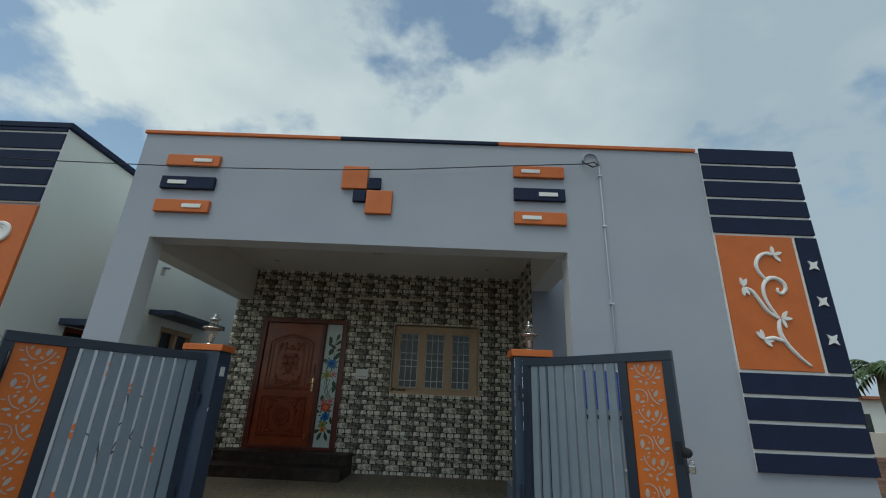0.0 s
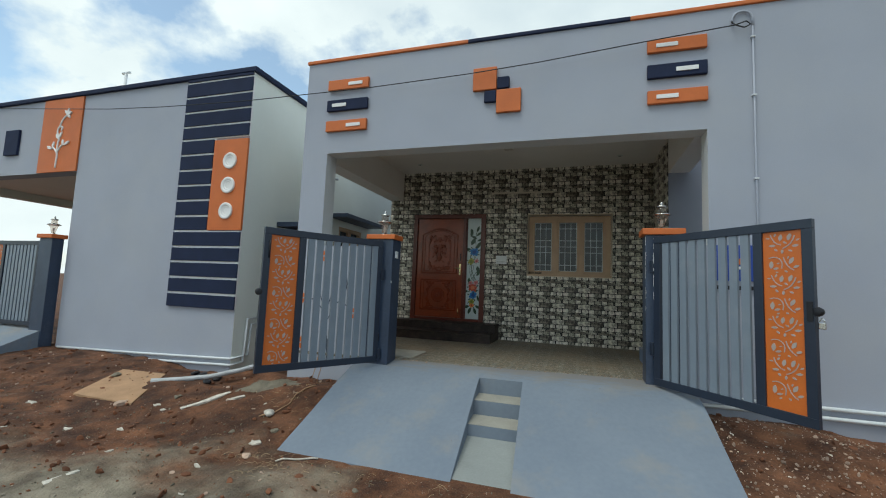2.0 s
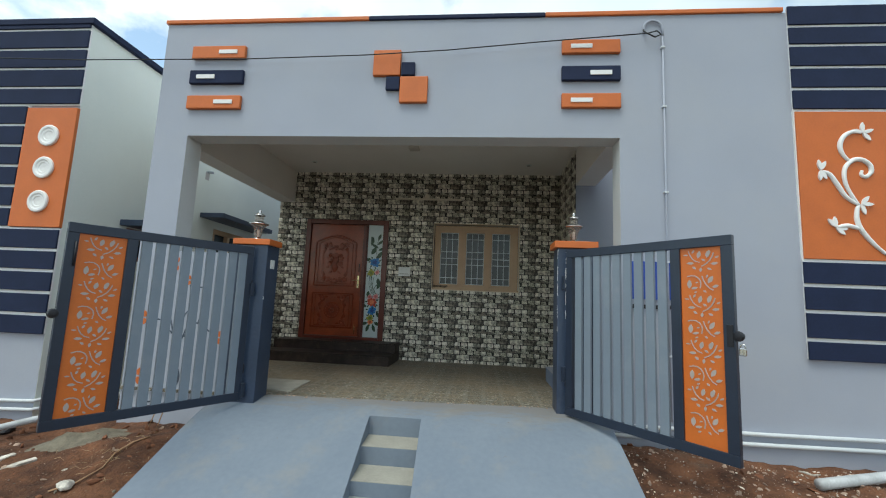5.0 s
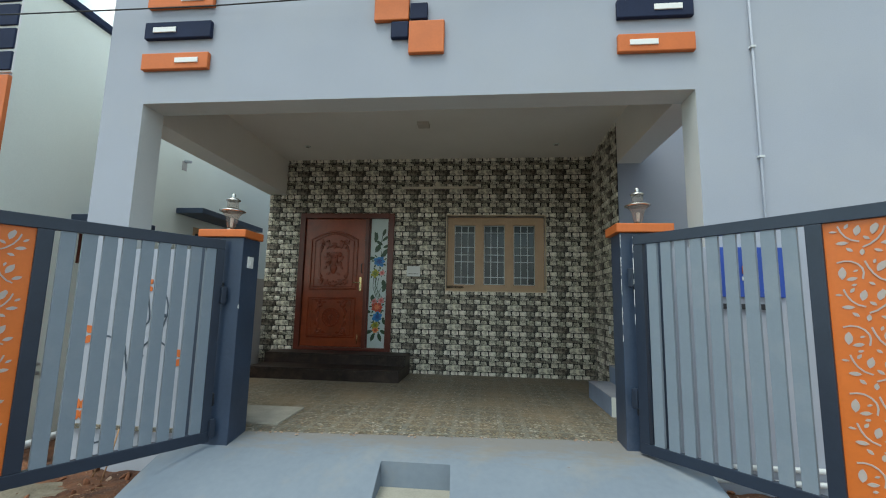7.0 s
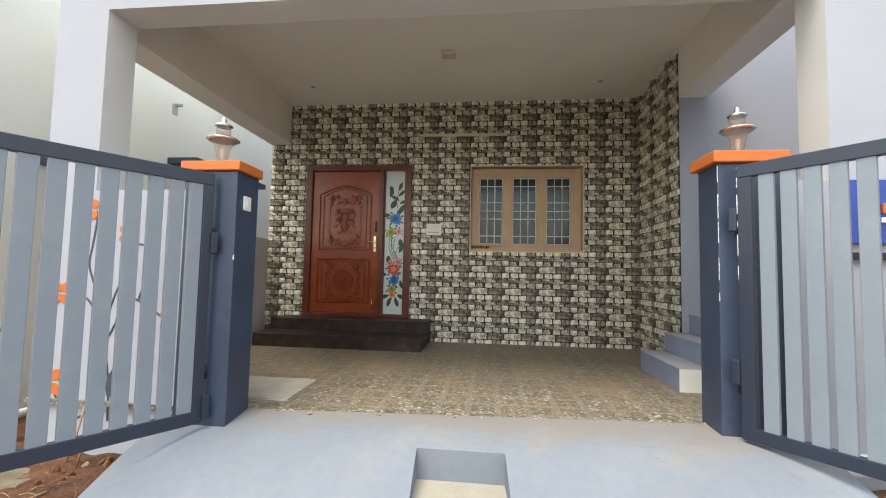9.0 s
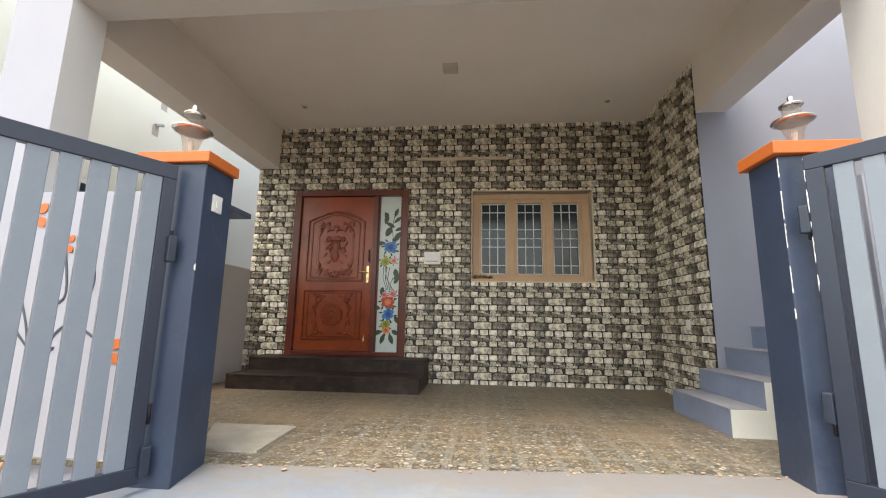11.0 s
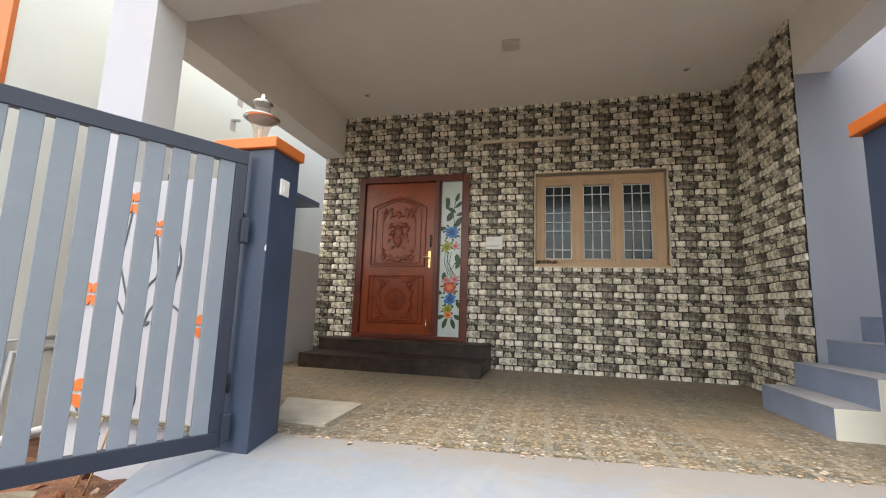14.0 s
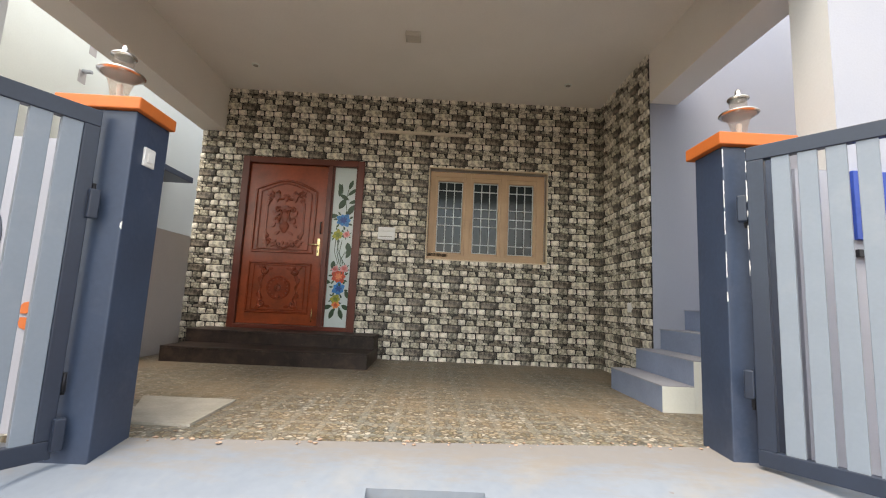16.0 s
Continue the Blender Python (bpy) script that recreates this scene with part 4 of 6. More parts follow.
arch = [(px0, fy, 1.24), (px1, fy, 1.24), (px1, fy, 2.02)] + [(pc + (px1 - pc) * u, fy, 2.02 + 0.13 * (1 - abs(u) ** 1.6)) for u in (0.85, 0.6, 0.3, 0, -0.3, -0.6, -0.85)] + [(px0, fy, 2.02), (px0, fy, 1.24)]
for k, r in ((1.0, 0.016), (0.84, 0.009)):
    zc = 1.68
    pts = [((x - pc) * k + pc, y, (z - zc) * (0.5 + k / 2) + zc) for x, y, z in arch]
    part("moulding", tube(bmesh.new(), pts, r, 6), CARVE, leaf)
for k, r in ((1.0, 0.015), (0.84, 0.008)):
    hx, hz, zc = (px1 - px0) / 2 * k, 0.30 * (0.4 + 0.6 * k), 0.80
    part("moulding", tube(bmesh.new(), [(pc - hx, fy, zc - hz), (pc + hx, fy, zc - hz), (pc + hx, fy, zc + hz), (pc - hx, fy, zc + hz), (pc - hx, fy, zc - hz)], r, 6), CARVE, leaf)
# rosette and scrolls
bm = bmesh.new()
for i in range(16):
    a = 2 * math.pi * i / 16
    plate(bm, leaf_outline(pc + 0.035 * math.cos(a), 0.80 + 0.035 * math.sin(a), 0.10, 0.036, a, 4), fy - 0.01, fy + 0.01)
part("rosette", bm, CARVE, leaf, "carved round sunflower rosette")
part("rosette_ring", tube(bmesh.new(), arc(pc, 0.80, 0.135, 0, 360, 24, fy), 0.013, 6), CARVE, leaf)
part("rosette_boss", lathe(bmesh.new(), [(0.03, -0.01), (0.026, 0.006), (0.01, 0.012)], 12), CARVE, leaf).matrix_local = Matrix.Translation((pc, fy, 0.80)) @ Matrix.Rotation(radians(90), 4, "X")
for sx in (-1, 1):
    for zz, sz in ((0.60, 1), (1.0, -1)):
        part("scroll", tube(bmesh.new(), spiral(pc + sx * 0.19, zz, 0.05, 0.012, 90 if sx > 0 else 90, (90 - sx * sz * 420), 16, fy), 0.016, 6), CARVE, leaf, smooth=True)
        part("scroll", tube(bmesh.new(), [(pc + sx * 0.19, fy, zz + sz * 0.05), (pc + sx * 0.23, fy, 0.80 - sz * 0.06), (pc + sx * 0.21, fy, 0.80)], 0.015, 6), CARVE, leaf, smooth=True)
    # corner flourishes, side scrolls of the vase, hanging swags
    for zz, sz in ((1.97, 1), (1.36, -1)):
        part("scroll", tube(bmesh.new(), spiral(pc + sx * 0.185, zz, 0.042, 0.008, 0, sx * sz * 470, 16, fy), 0.014, 6), CARVE, leaf, smooth=True)
        part("scroll", tube(bmesh.new(), spiral(pc + sx * 0.20, zz - sz * 0.075, 0.026, 0.006, 90 * sz, sz * (90 - sx * 430), 14, fy), 0.013, 6), CARVE, leaf, smooth=True)
        part("scroll", tube(bmesh.new(), spiral(pc + sx * 0.115, zz + sz * 0.012, 0.028, 0.006, 90 * sz, sz * (90 + sx * 430), 14, fy), 0.013, 6), CARVE, leaf, smooth=True)
    part("scroll", tube(bmesh.new(), spiral(pc + sx * 0.095, 1.775, 0.036, 0.007, 180 if sx > 0 else 0, (180 - 450) if sx > 0 else 450, 16, fy), 0.014, 6), CARVE, leaf, smooth=True)
    part("scroll", tube(bmesh.new(), spiral(pc + sx * 0.10, 1.645, 0.036, 0.007, 180 if sx > 0 else 0, (180 + 450) if sx > 0 else -450, 16, fy), 0.014, 6), CARVE, leaf, smooth=True)
    part("scroll", tube(bmesh.new(), [(pc + sx * 0.062, fy, 1.775), (pc + sx * 0.045, fy, 1.73), (pc + sx * 0.05, fy, 1.69), (pc + sx * 0.066, fy, 1.645)], 0.014, 6), CARVE, leaf, smooth=True)
    part("scroll", tube(bmesh.new(), [(pc, fy, 1.285), (pc + sx * 0.05, fy, 1.30), (pc + sx * 0.09, fy, 1.33), (pc + sx * 0.14, fy, 1.31)], 0.014, 6), CARVE, leaf, smooth=True)
    part("pilaster", boxed(pc + sx * 0.232 - 0.014, pc + sx * 0.232 + 0.014, fy - 0.002, fy + 0.012, 1.46, 1.86, 0.004), CARVE, leaf)
    part("swag", tube(bmesh.new(), arc(pc + sx * 0.062, 1.965, 0.058, 190, 350, 10, fy), 0.015, 6), CARVE, leaf, smooth=True)
bm = bmesh.new()
for dx_ in (-0.115, 0.0, 0.115):
    plate(bm, leaf_outline(pc + dx_, 1.975, 0.105, 0.05, radians(270)), fy - 0.012, fy + 0.01)
    for an in (210, 330):
        plate(bm, leaf_outline(pc + dx_, 1.97, 0.05, 0.03, radians(an)), fy - 0.010, fy + 0.01)
for k in range(7):
    plate(bm, leaf_outline(pc + 0.034 * (k - 3), 1.32 + 0.012 * (k % 2), 0.05, 0.03, radians(90 + 26 * (3 - k))), fy - 0.010, fy + 0.01)
    plate(bm, leaf_outline(pc + 0.008 * (k - 3), 1.77, 0.06, 0.024, radians(90 + 24 * (3 - k))), fy - 0.012, fy + 0.01)
for sx in (-1, 1):
    for zz, sz in ((1.97, 1), (1.36, -1)):
        for q in (20, 75, 130):
            plate(bm, leaf_outline(pc + sx * 0.195, zz, 0.062, 0.03, radians(90 + sx * sz * (q - 130) - (0 if sz > 0 else 180))), fy - 0.010, fy + 0.01)
for sx in (-1, 1):
    for sz in (-1, 1):
        for x, z, le, wi, q in ((0.20, 0.215, 0.085, 0.042, 45), (0.15, 0.225, 0.07, 0.034, 170), (0.215, 0.15, 0.07, 0.034, 275), (0.235, 0.06, 0.06, 0.03, 80)):
            an = q if sx > 0 else 180 - q
            plate(bm, leaf_outline(pc + sx * x, 0.80 + sz * z, le, wi, radians(an if sz > 0 else -an)), fy - 0.012, fy + 0.01)
    for x, z, le, wi, q in ((0.06, 1.60, 0.09, 0.04, 20), (0.06, 1.72, 0.09, 0.04, -15), (0.12, 1.70, 0.07, 0.034, 60), (0.11, 1.60, 0.07, 0.034, -50), (0.05, 1.50, 0.08, 0.036, -35), (0.15, 1.94, 0.08, 0.04, 200), (0.215, 1.89, 0.08, 0.038, -80), (0.215, 1.42, 0.08, 0.038, 85), (0.15, 1.36, 0.08, 0.04, 160)):
        plate(bm, leaf_outline(pc + sx * x, z, le, wi, radians(q if sx > 0 else 180 - q)), fy - 0.012, fy + 0.01)
part("carved_spray", bm, CARVE, leaf, "carved leaf swags and corner sprays")
bm = bmesh.new()
lathe(bm, [(0.012, 1.475), (0.03, 1.50), (0.052, 1.54), (0.06, 1.57), (0.045, 1.60), (0.03, 1.62), (0.036, 1.65), (0.05, 1.69), (0.04, 1.72), (0.028, 1.74), (0.045, 1.765), (0.03, 1.775)], 14)
for v in bm.verts:
    v.co = (v.co.x + pc, fy + v.co.y * 0.3, v.co.z)
part("carved_vase", bm, CARVE, leaf, "carved flower vase motif")
hd = part("handle_plate", boxed(LX1 - 0.075, LX1 - 0.04, BACK - 0.004, BACK + 0.016, 1.21, 1.43, 0.004), BRASS, leaf, "tall brass lock plate")
part("lever", tube(bmesh.new(), [(LX1 - 0.058, BACK - 0.004, 1.345), (LX1 - 0.058, BACK - 0.045, 1.345), (LX1 - 0.075, BACK - 0.052, 1.345), (LX1 - 0.165, BACK - 0.052, 1.343)], 0.009, 8), BRASS, hd, "brass lever handle", smooth=True)
part("keyhole", boxed(LX1 - 0.062, LX1 - 0.053, BACK - 0.006, BACK - 0.003, 1.25, 1.28), IRON, hd)
part("pull", tube(bmesh.new(), [(LX1 - 0.045, BACK + 0.016, 1.49), (LX1 - 0.045, BACK - 0.02, 1.5), (LX1 - 0.045, BACK - 0.02, 1.63), (LX1 - 0.045, BACK + 0.016, 1.64)], 0.008, 8), IRON, leaf, "dark pull handle", smooth=True)
part("tower_bolt", tube(bmesh.new(), [(LX1 - 0.075, BACK + 0.008, 0.40), (LX1 - 0.075, BACK + 0.008, 0.56)], 0.007, 8), BRASS, leaf, smooth=True)

SX0, SX1 = MX + 0.06, DX1 - 0.085
glass = part("sidelight", boxed(SX0, SX1, BACK + 0.03, BACK + 0.045, LZ0, LZ1), FROST, door, "frosted glass painted with bright flowers")
for x0, x1, z0, z1 in ((SX0, SX0 + 0.018, LZ0, LZ1), (SX1 - 0.018, SX1, LZ0, LZ1)):
    part("bead", boxed(x0, x1, BACK + 0.005, BACK + 0.03, z0, z1), WOOD_DARK, door)
sc = (SX0 + SX1) / 2
gyy = BACK + 0.0285


def painted_flower(x, z, r, color, petals, spin=0.0):
    bm = bmesh.new()
    for i in range(petals):
        a = 2 * math.pi * i / petals + spin
        plate(bm, leaf_outline(x, z, r * (1 + 0.15 * math.sin(i * 2.3)), r * 0.75, a), gyy - 0.0008 * (i % 3), gyy + 0.002)
    flower = part("painted_flower", bm, PETALS[color], glass, color + " painted flower")
    bm = bmesh.new()
    for i in range(petals):
        a = 2 * math.pi * (i + 0.5) / petals + spin
        plate(bm, leaf_outline(x, z, r * 0.55, r * 0.26, a), gyy - 0.0032, gyy - 0.0026)
    part("petal_vein", bm, PETALS["vein_" + color], flower)
    bm = bmesh.new()
    for i in range(petals):
        a = 2 * math.pi * i / petals + spin + 0.3
        plate(bm, leaf_outline(x + 0.8 * r * math.cos(a), z + 0.8 * r * math.sin(a), r * 0.62, r * 0.26, a + 0.25), gyy + 0.0002, gyy + 0.002)
    part("sepal", bm, PETALS["green"], flower)


def painted_leaf(x, z, le, wi, deg, color="green"):
    part("painted_leaf", plate(bmesh.new(), leaf_outline(x, z, le, wi, radians(deg)), gyy + 0.0004, gyy + 0.002), PETALS[color], glass)


painted_flower(sc + 0.01, 1.68, 0.091, "blue", 7)
painted_flower(sc - 0.05, 1.49, 0.070, "lime", 6, 0.4)
painted_flower(sc + 0.06, 1.50, 0.048, "pink", 6)
painted_flower(sc - 0.05, 1.06, 0.048, "pink", 6)
painted_flower(sc + 0.06, 1.07, 0.053, "pink", 7, 0.3)
painted_flower(sc, 0.97, 0.091, "red", 7)
painted_flower(sc + 0.01, 0.82, 0.086, "blue", 6, 0.5)
painted_flower(sc - 0.02, 0.69, 0.065, "lime", 6)
painted_flower(sc - 0.01, 0.62, 0.053, "orange", 6)
for x, z, le, wi, d in ((-0.07, 1.98, 0.14, 0.05, 80), (-0.03, 2.02, 0.12, 0.05, 110), (0.05, 2.08, 0.11, 0.045, 70), (0.04, 2.0, 0.12, 0.04, 40), (0.06, 1.94, 0.12, 0.045, 150), (0.06, 1.90, 0.1, 0.04, 20), (-0.06, 1.82, 0.13, 0.07, 60), (0.05, 1.74, 0.14, 0.06, 60), (-0.06, 1.74, 0.1, 0.05, 190), (0.08, 1.40, 0.1, 0.06, 280), (0.06, 1.26, 0.1, 0.045, 40), (0.07, 1.20, 0.1, 0.045, 60), (-0.09, 1.06, 0.09, 0.05, 80), (-0.09, 0.89, 0.1, 0.05, 170), (0.09, 0.80, 0.1, 0.05, 300), (-0.06, 0.61, 0.1, 0.05, 200), (-0.03, 0.58, 0.12, 0.05, 250), (0.03, 0.58, 0.12, 0.05, 290), (0.06, 0.62, 0.09, 0.05, 330)):
    painted_leaf(sc + x, z, le * 1.2, wi * 1.15, d)
for a, b in (((-0.07, 1.43), (-0.02, 1.12)), ((-0.03, 1.42), (0.0, 1.12)), ((0.01, 1.42), (0.02, 1.12)), ((-0.05, 1.42), (0.05, 1.14)), ((0.06, 1.28), (0.04, 1.12)), ((0.05, 2.1), (0.05, 1.75))):
    mid = ((a[0] + b[0]) / 2 - 0.03, (a[1] + b[1]) / 2)
    part("painted_stem", tube(bmesh.new(), [(sc + a[0], gyy, a[1]), (sc + mid[0], gyy, mid[1]), (sc + b[0], gyy, b[1])], 0.004, 5), PETALS["green"], glass)

win = thing("window_1", "tan three-panel window with white grill and dark glass", "window", kind="structure")
for x0, x1, z0, z1 in ((WX0 - 0.014, WX1 + 0.014, WZ1, WZ1 + 0.014), (WX0 - 0.014, WX1 + 0.014, WZ0 - 0.014, WZ0), (WX0 - 0.014, WX0, WZ0, WZ1), (WX1, WX1 + 0.014, WZ0, WZ1)):
    part("tile_trim", boxed(x0, x1, BACK - 0.022, BACK + 0.060, z0, z1, 0.003), WIN_TRIM, win)
ww = WX1 - WX0
part("window_sill", boxed(WX0, WX1, BACK + 0.0, BACK + 0.160, WZ0 + 0.0, WZ0 + 0.03), WIN_FRAME, win)
FZ0, FZ1 = WZ0 + 0.03, WZ1 - 0.012
mull = [WX0 + 0.005, WX0 + ww / 2 - 0.245, WX0 + ww / 2 + 0.214, WX1 - 0.005]
SIDE_L, SIDE_R = 0.072, 0.104
for i, x in enumerate(mull):
    a, b = (x, x + SIDE_L) if i == 0 else ((x - SIDE_R, x) if i == 3 else (x - 0.034, x + 0.034))
    part("window_frame", boxed(a, b, BACK + 0.080, BACK + 0.160, FZ0, FZ1, 0.004), WIN_FRAME, win)
part("window_frame", boxed(WX0 + 0.005, WX1 - 0.005, BACK + 0.082, BACK + 0.160, FZ1 - 0.07, FZ1, 0.004), WIN_FRAME, win)
part("window_frame", boxed(WX0 + 0.005, WX1 - 0.005, BACK + 0.082, BACK + 0.160, FZ0, FZ0 + 0.04, 0.004), WIN_FRAME, win)
for i in range(3):
    a = mull[i] + (SIDE_L if i == 0 else 0.034)
    b = mull[i + 1] - (SIDE_R if i == 2 else 0.034)
    z0, z1 = FZ0 + 0.04, FZ1 - 0.07
    sash = part("sash", boxed(a, a + 0.034, BACK + 0.090, BACK + 0.150, z0, z1, 0.003), WIN_FRAME, win)
    for q in ((b - 0.034, b, z0, z1), (a + 0.034, b - 0.034, z0, z0 + 0.03), (a + 0.034, b - 0.034, z1 - 0.05, z1)):
        part("rail", boxed(q[0], q[1], BACK + 0.090, BACK + 0.150, q[2], q[3], 0.003), WIN_FRAME, sash)
    part("pane", boxed(a + 0.034, b - 0.034, BACK + 0.145, BACK + 0.150, z0 + 0.03, z1 - 0.05), PANE, win, "dark reflecting pane")
    ga, gb, g0, g1 = a + 0.041, b - 0.041, z0 + 0.037, z1 - 0.057
    for k in range(4):
        x = ga + (gb - ga) * k / 3
        part("grill_bar", boxed(x - 0.0058, x + 0.0058, BACK + 0.115, BACK + 0.125, g0, g1), GRILL, win)
    for k in (0.0, 0.12, 0.38, 0.50, 0.63, 0.88, 1.0):
        z = g0 + (g1 - g0) * k
        part("grill_bar", boxed(ga, gb, BACK + 0.126, BACK + 0.134, z - 0.0058, z + 0.0058), GRILL, win)

# small fittings on the tiled wall
t = thing("switch_box", "white switch plate on the stone-print wall", "switch")
part("plate", boxed(-0.54, -0.33, BACK - 0.035, BACK - 0.005, 1.45, 1.61, 0.004), PLASTIC, t)
for x in (-0.52, -0.475, -0.43, -0.385):
    part("rocker", boxed(x, x + 0.035, BACK - 0.039, BACK - 0.034, 1.555, 1.585, 0.002), PLASTIC, t)
# Thin grey bar added in place of the plate's small print.
part("text_bar", boxed(-0.52, -0.36, BACK - 0.038, BACK - 0.034, 1.485, 1.495, 0.001), TREAD, t)
t = thing("tube_light", "unlit tan batten tube light above the window", "lamp")
part("batten", boxed(-0.66, 0.53, BACK - 0.05, BACK - 0.005, 2.835, 2.865, 0.004), TUBE, t)
part("tube", tube(bmesh.new(), [(-0.62, BACK - 0.062, 2.85), (0.49, BACK - 0.062, 2.85)], 0.011, 8), TUBE, t, smooth=True)
part("holder", lathe(bmesh.new(), [(0.045, 0), (0.045, 0.02), (0.03, 0.045)], 14), TUBE, t, "round lamp holder").matrix_local = Matrix.Translation((-0.09, BACK - 0.005, 2.905)) @ Matrix.Rotation(radians(90), 4, "X")
t = thing("side_socket", "small white socket on the porch side wall", "socket")
part("plate", boxed(2.248, 2.268, 2.28, 2.37, 0.70, 0.80, 0.004), PLASTIC, t)

# ceiling fittings
# Shade is put into the box's colour: greyish plaster instead of white.
t = thing("ceiling_box", "square ceiling light box with its shade in the grey colour", "lamp")
part("frame", boxed(-0.215, -0.065, 1.72, 1.86, CEIL - 0.04, CEIL, 0.006), FAR_WALL, t)
part("diffuser", boxed(-0.20, -0.08, 1.735, 1.845, CEIL - 0.045, CEIL - 0.035, 0.003), FAR_WALL, t)
for x, y in ((1.655, 2.57), (-1.99, 2.51), (1.66, 0.85), (-1.99, 0.85)):
    t = thing("ceiling_spot", "small round recessed ceiling light, unlit", "lamp", "porch ceiling spots", pose(x, y, CEIL))
    part("rim", lathe(bmesh.new(), [(0.045, 0), (0.045, -0.008), (0.032, -0.012)], 16), WALL_PALE, t)
    part("lens", lathe(bmesh.new(), [(0.03, -0.009), (0.028, -0.014)], 16), TREAD, t)

# stairs to the roof
stairs = thing("stairs", "blue-grey painted concrete stairs rising beside the tiled wall", "stairs")
for i in range(12):
    x0 = 1.87 + 0.235 * i
    x1 = x0 + 0.235
    z1 = 0.185 * (i + 1)
    st = part("step", boxed(x0, x1 if i < 11 else X1 - 0.2, 1.0, 1.88, -0.01, z1 - 0.004), STAIR, stairs)
    part("tread", boxed(x0 - 0.008, x1, 1.0, 1.88, z1 - 0.004, z1 + 0.004), STAIR_TOP, st, "paler blue-grey tread")
    part("stair_end", boxed(x0 + 0.002, x1, 0.992, 1.0, -0.005, z1 - 0.004), WALL_PALE, st, "pale side of the step")

# cement cover slab on the porch floor
solid("cover_slab", slope_block(-1.68, -1.08, -1.40, -1.06, 0.79, 0.22, 0.014, 0.014, 0.0), SLAB, "cement inspection cover slab lying on the porch floor", "slab")

bm = bmesh.new()
crng = random.Random(31)
for i in range(150):
    if i < 105:
        x = crng.uniform(-1.5, 1.7)
        y, z = edge_y(x) + crng.gauss(0.0, 0.03), 0.004
    else:
        x, y, z = crng.gauss(-1.15, 0.25), crng.gauss(0.30, 0.12), 0.002
    r = 0.0025 + 0.009 * crng.random() ** 3
    made = bmesh.ops.create_icosphere(bm, subdivisions=1, radius=r)["verts"]
    for v in made:
        v.co = Vector((x + v.co.x * 1.4, y + v.co.y, z + r * 0.3 + v.co.z * 0.6)) + Vector((crng.uniform(-1, 1), crng.uniform(-1, 1), 0)) * r * 0.3
solid("cement_crumbs", bm, DEBRIS, "cement crumbs and grit along the tile edge", "grit", kind="stuff")

# ---- neighbouring house ----
NB_Y = 0.04
bm = bmesh.new()
NX1, NXO = -3.86, -7.65
box(bm, NXO, NX1, NB_Y, NB_Y + 0.25, -0.7, 4.17)
nb = thing("neighbour_house", "lavender grey single-storey house with cream side wall", "house")
part("front_wall", bm, WALL, nb)
part("porch_lintel", boxed(-12.4, NXO, NB_Y, NB_Y + 0.25, 2.76, 4.17), WALL, nb)
part("porch_column", boxed(-12.9, -12.4, NB_Y, NB_Y + 0.25, -0.7, 4.17), WALL, nb)
for y0, y1, z0, z1 in ((NB_Y + 0.25, 0.92, -0.7, 4.17), (0.92, 1.40, -0.7, 1.40), (0.92, 1.40, 1.84, 4.17), (1.40, 2.75, -0.7, 4.17), (2.75, 3.75, -0.7, 1.15), (2.75, 3.75, 2.15, 4.17), (3.75, 9.0, -0.7, 4.17)):
    part("side_wall", boxed(NX1 - 0.25, NX1, y0, y1, z0, z1), WALL_PALE, nb, "cream painted side wall")
part("wall_return", boxed(NX1, NX1 + 0.004, NB_Y + 0.002, NB_Y + 0.25, -0.7, 4.17), WALL_PALE, nb, "cream painted wall end")
for q in ((-12.9, -12.65, NB_Y + 0.25, 3.3, 2.76, 4.17), (-12.9, NX1 - 0.25, 8.75, 9.0, -0.7, 4.17), (NXO, NX1 - 0.25, 3.3, 3.5, -0.7, 4.17)):
    part("inner_wall", boxed(*q), WALL_PALE, nb)
part("roof", boxed(-12.9, NX1 - 0.25, NB_Y + 0.25, 8.75, 2.95, 3.15), INNER, nb)
part("coping", boxed(-12.95, NX1 + 0.06, NB_Y - 0.05, NB_Y + 0.3, 4.17, 4.25, 0.01), NAVY, nb, "navy painted coping")
part("side_coping", boxed(NX1 - 0.27, NX1 + 0.06, NB_Y + 0.3, 9.0, 4.17, 4.25, 0.01), NAVY, nb, "navy painted coping")
part("window_shade", boxed(NX1, NX1 + 0.42, 2.35, 4.05, 2.28, 2.36, 0.006), PILLAR, nb, "projecting concrete window shade")
part("window_shade", boxed(NX1, NX1 + 0.42, 0.80, 1.50, 1.85, 1.93, 0.006), PILLAR, nb, "small projecting concrete shade over the ventilator")
vent = part("ventilator", boxed(NX1 - 0.13, NX1 - 0.02, 0.92, 0.98, 1.40, 1.84), WOOD_DARK, nb, "small brown framed ventilator window")
for q in ((1.34, 1.40, 1.40, 1.84), (0.98, 1.34, 1.40, 1.46), (0.98, 1.34, 1.78, 1.84)):
    part("frame", boxed(NX1 - 0.13, NX1 - 0.02, *q), WOOD_DARK, vent)
for z in (1.53, 1.61, 1.69):
    part("louvre", boxed(NX1 - 0.11, NX1 - 0.05, 0.98, 1.34, z, z + 0.012), PANE, vent)
part("pane", boxed(NX1 - 0.12, NX1 - 0.115, 0.98, 1.34, 1.46, 1.78), PANE, vent)
wn1 = part("side_window", boxed(NX1 - 0.12, NX1 - 0.02, 2.75, 2.83, 1.15, 2.15), WIN_FRAME, nb)
for q in ((3.67, 3.75, 1.15, 2.15), (3.21, 3.29, 1.15, 2.15), (2.83, 3.67, 1.15, 1.23), (2.83, 3.67, 2.07, 2.15)):
    part("frame", boxed(NX1 - 0.12, NX1 - 0.02, *q), WIN_FRAME, wn1)
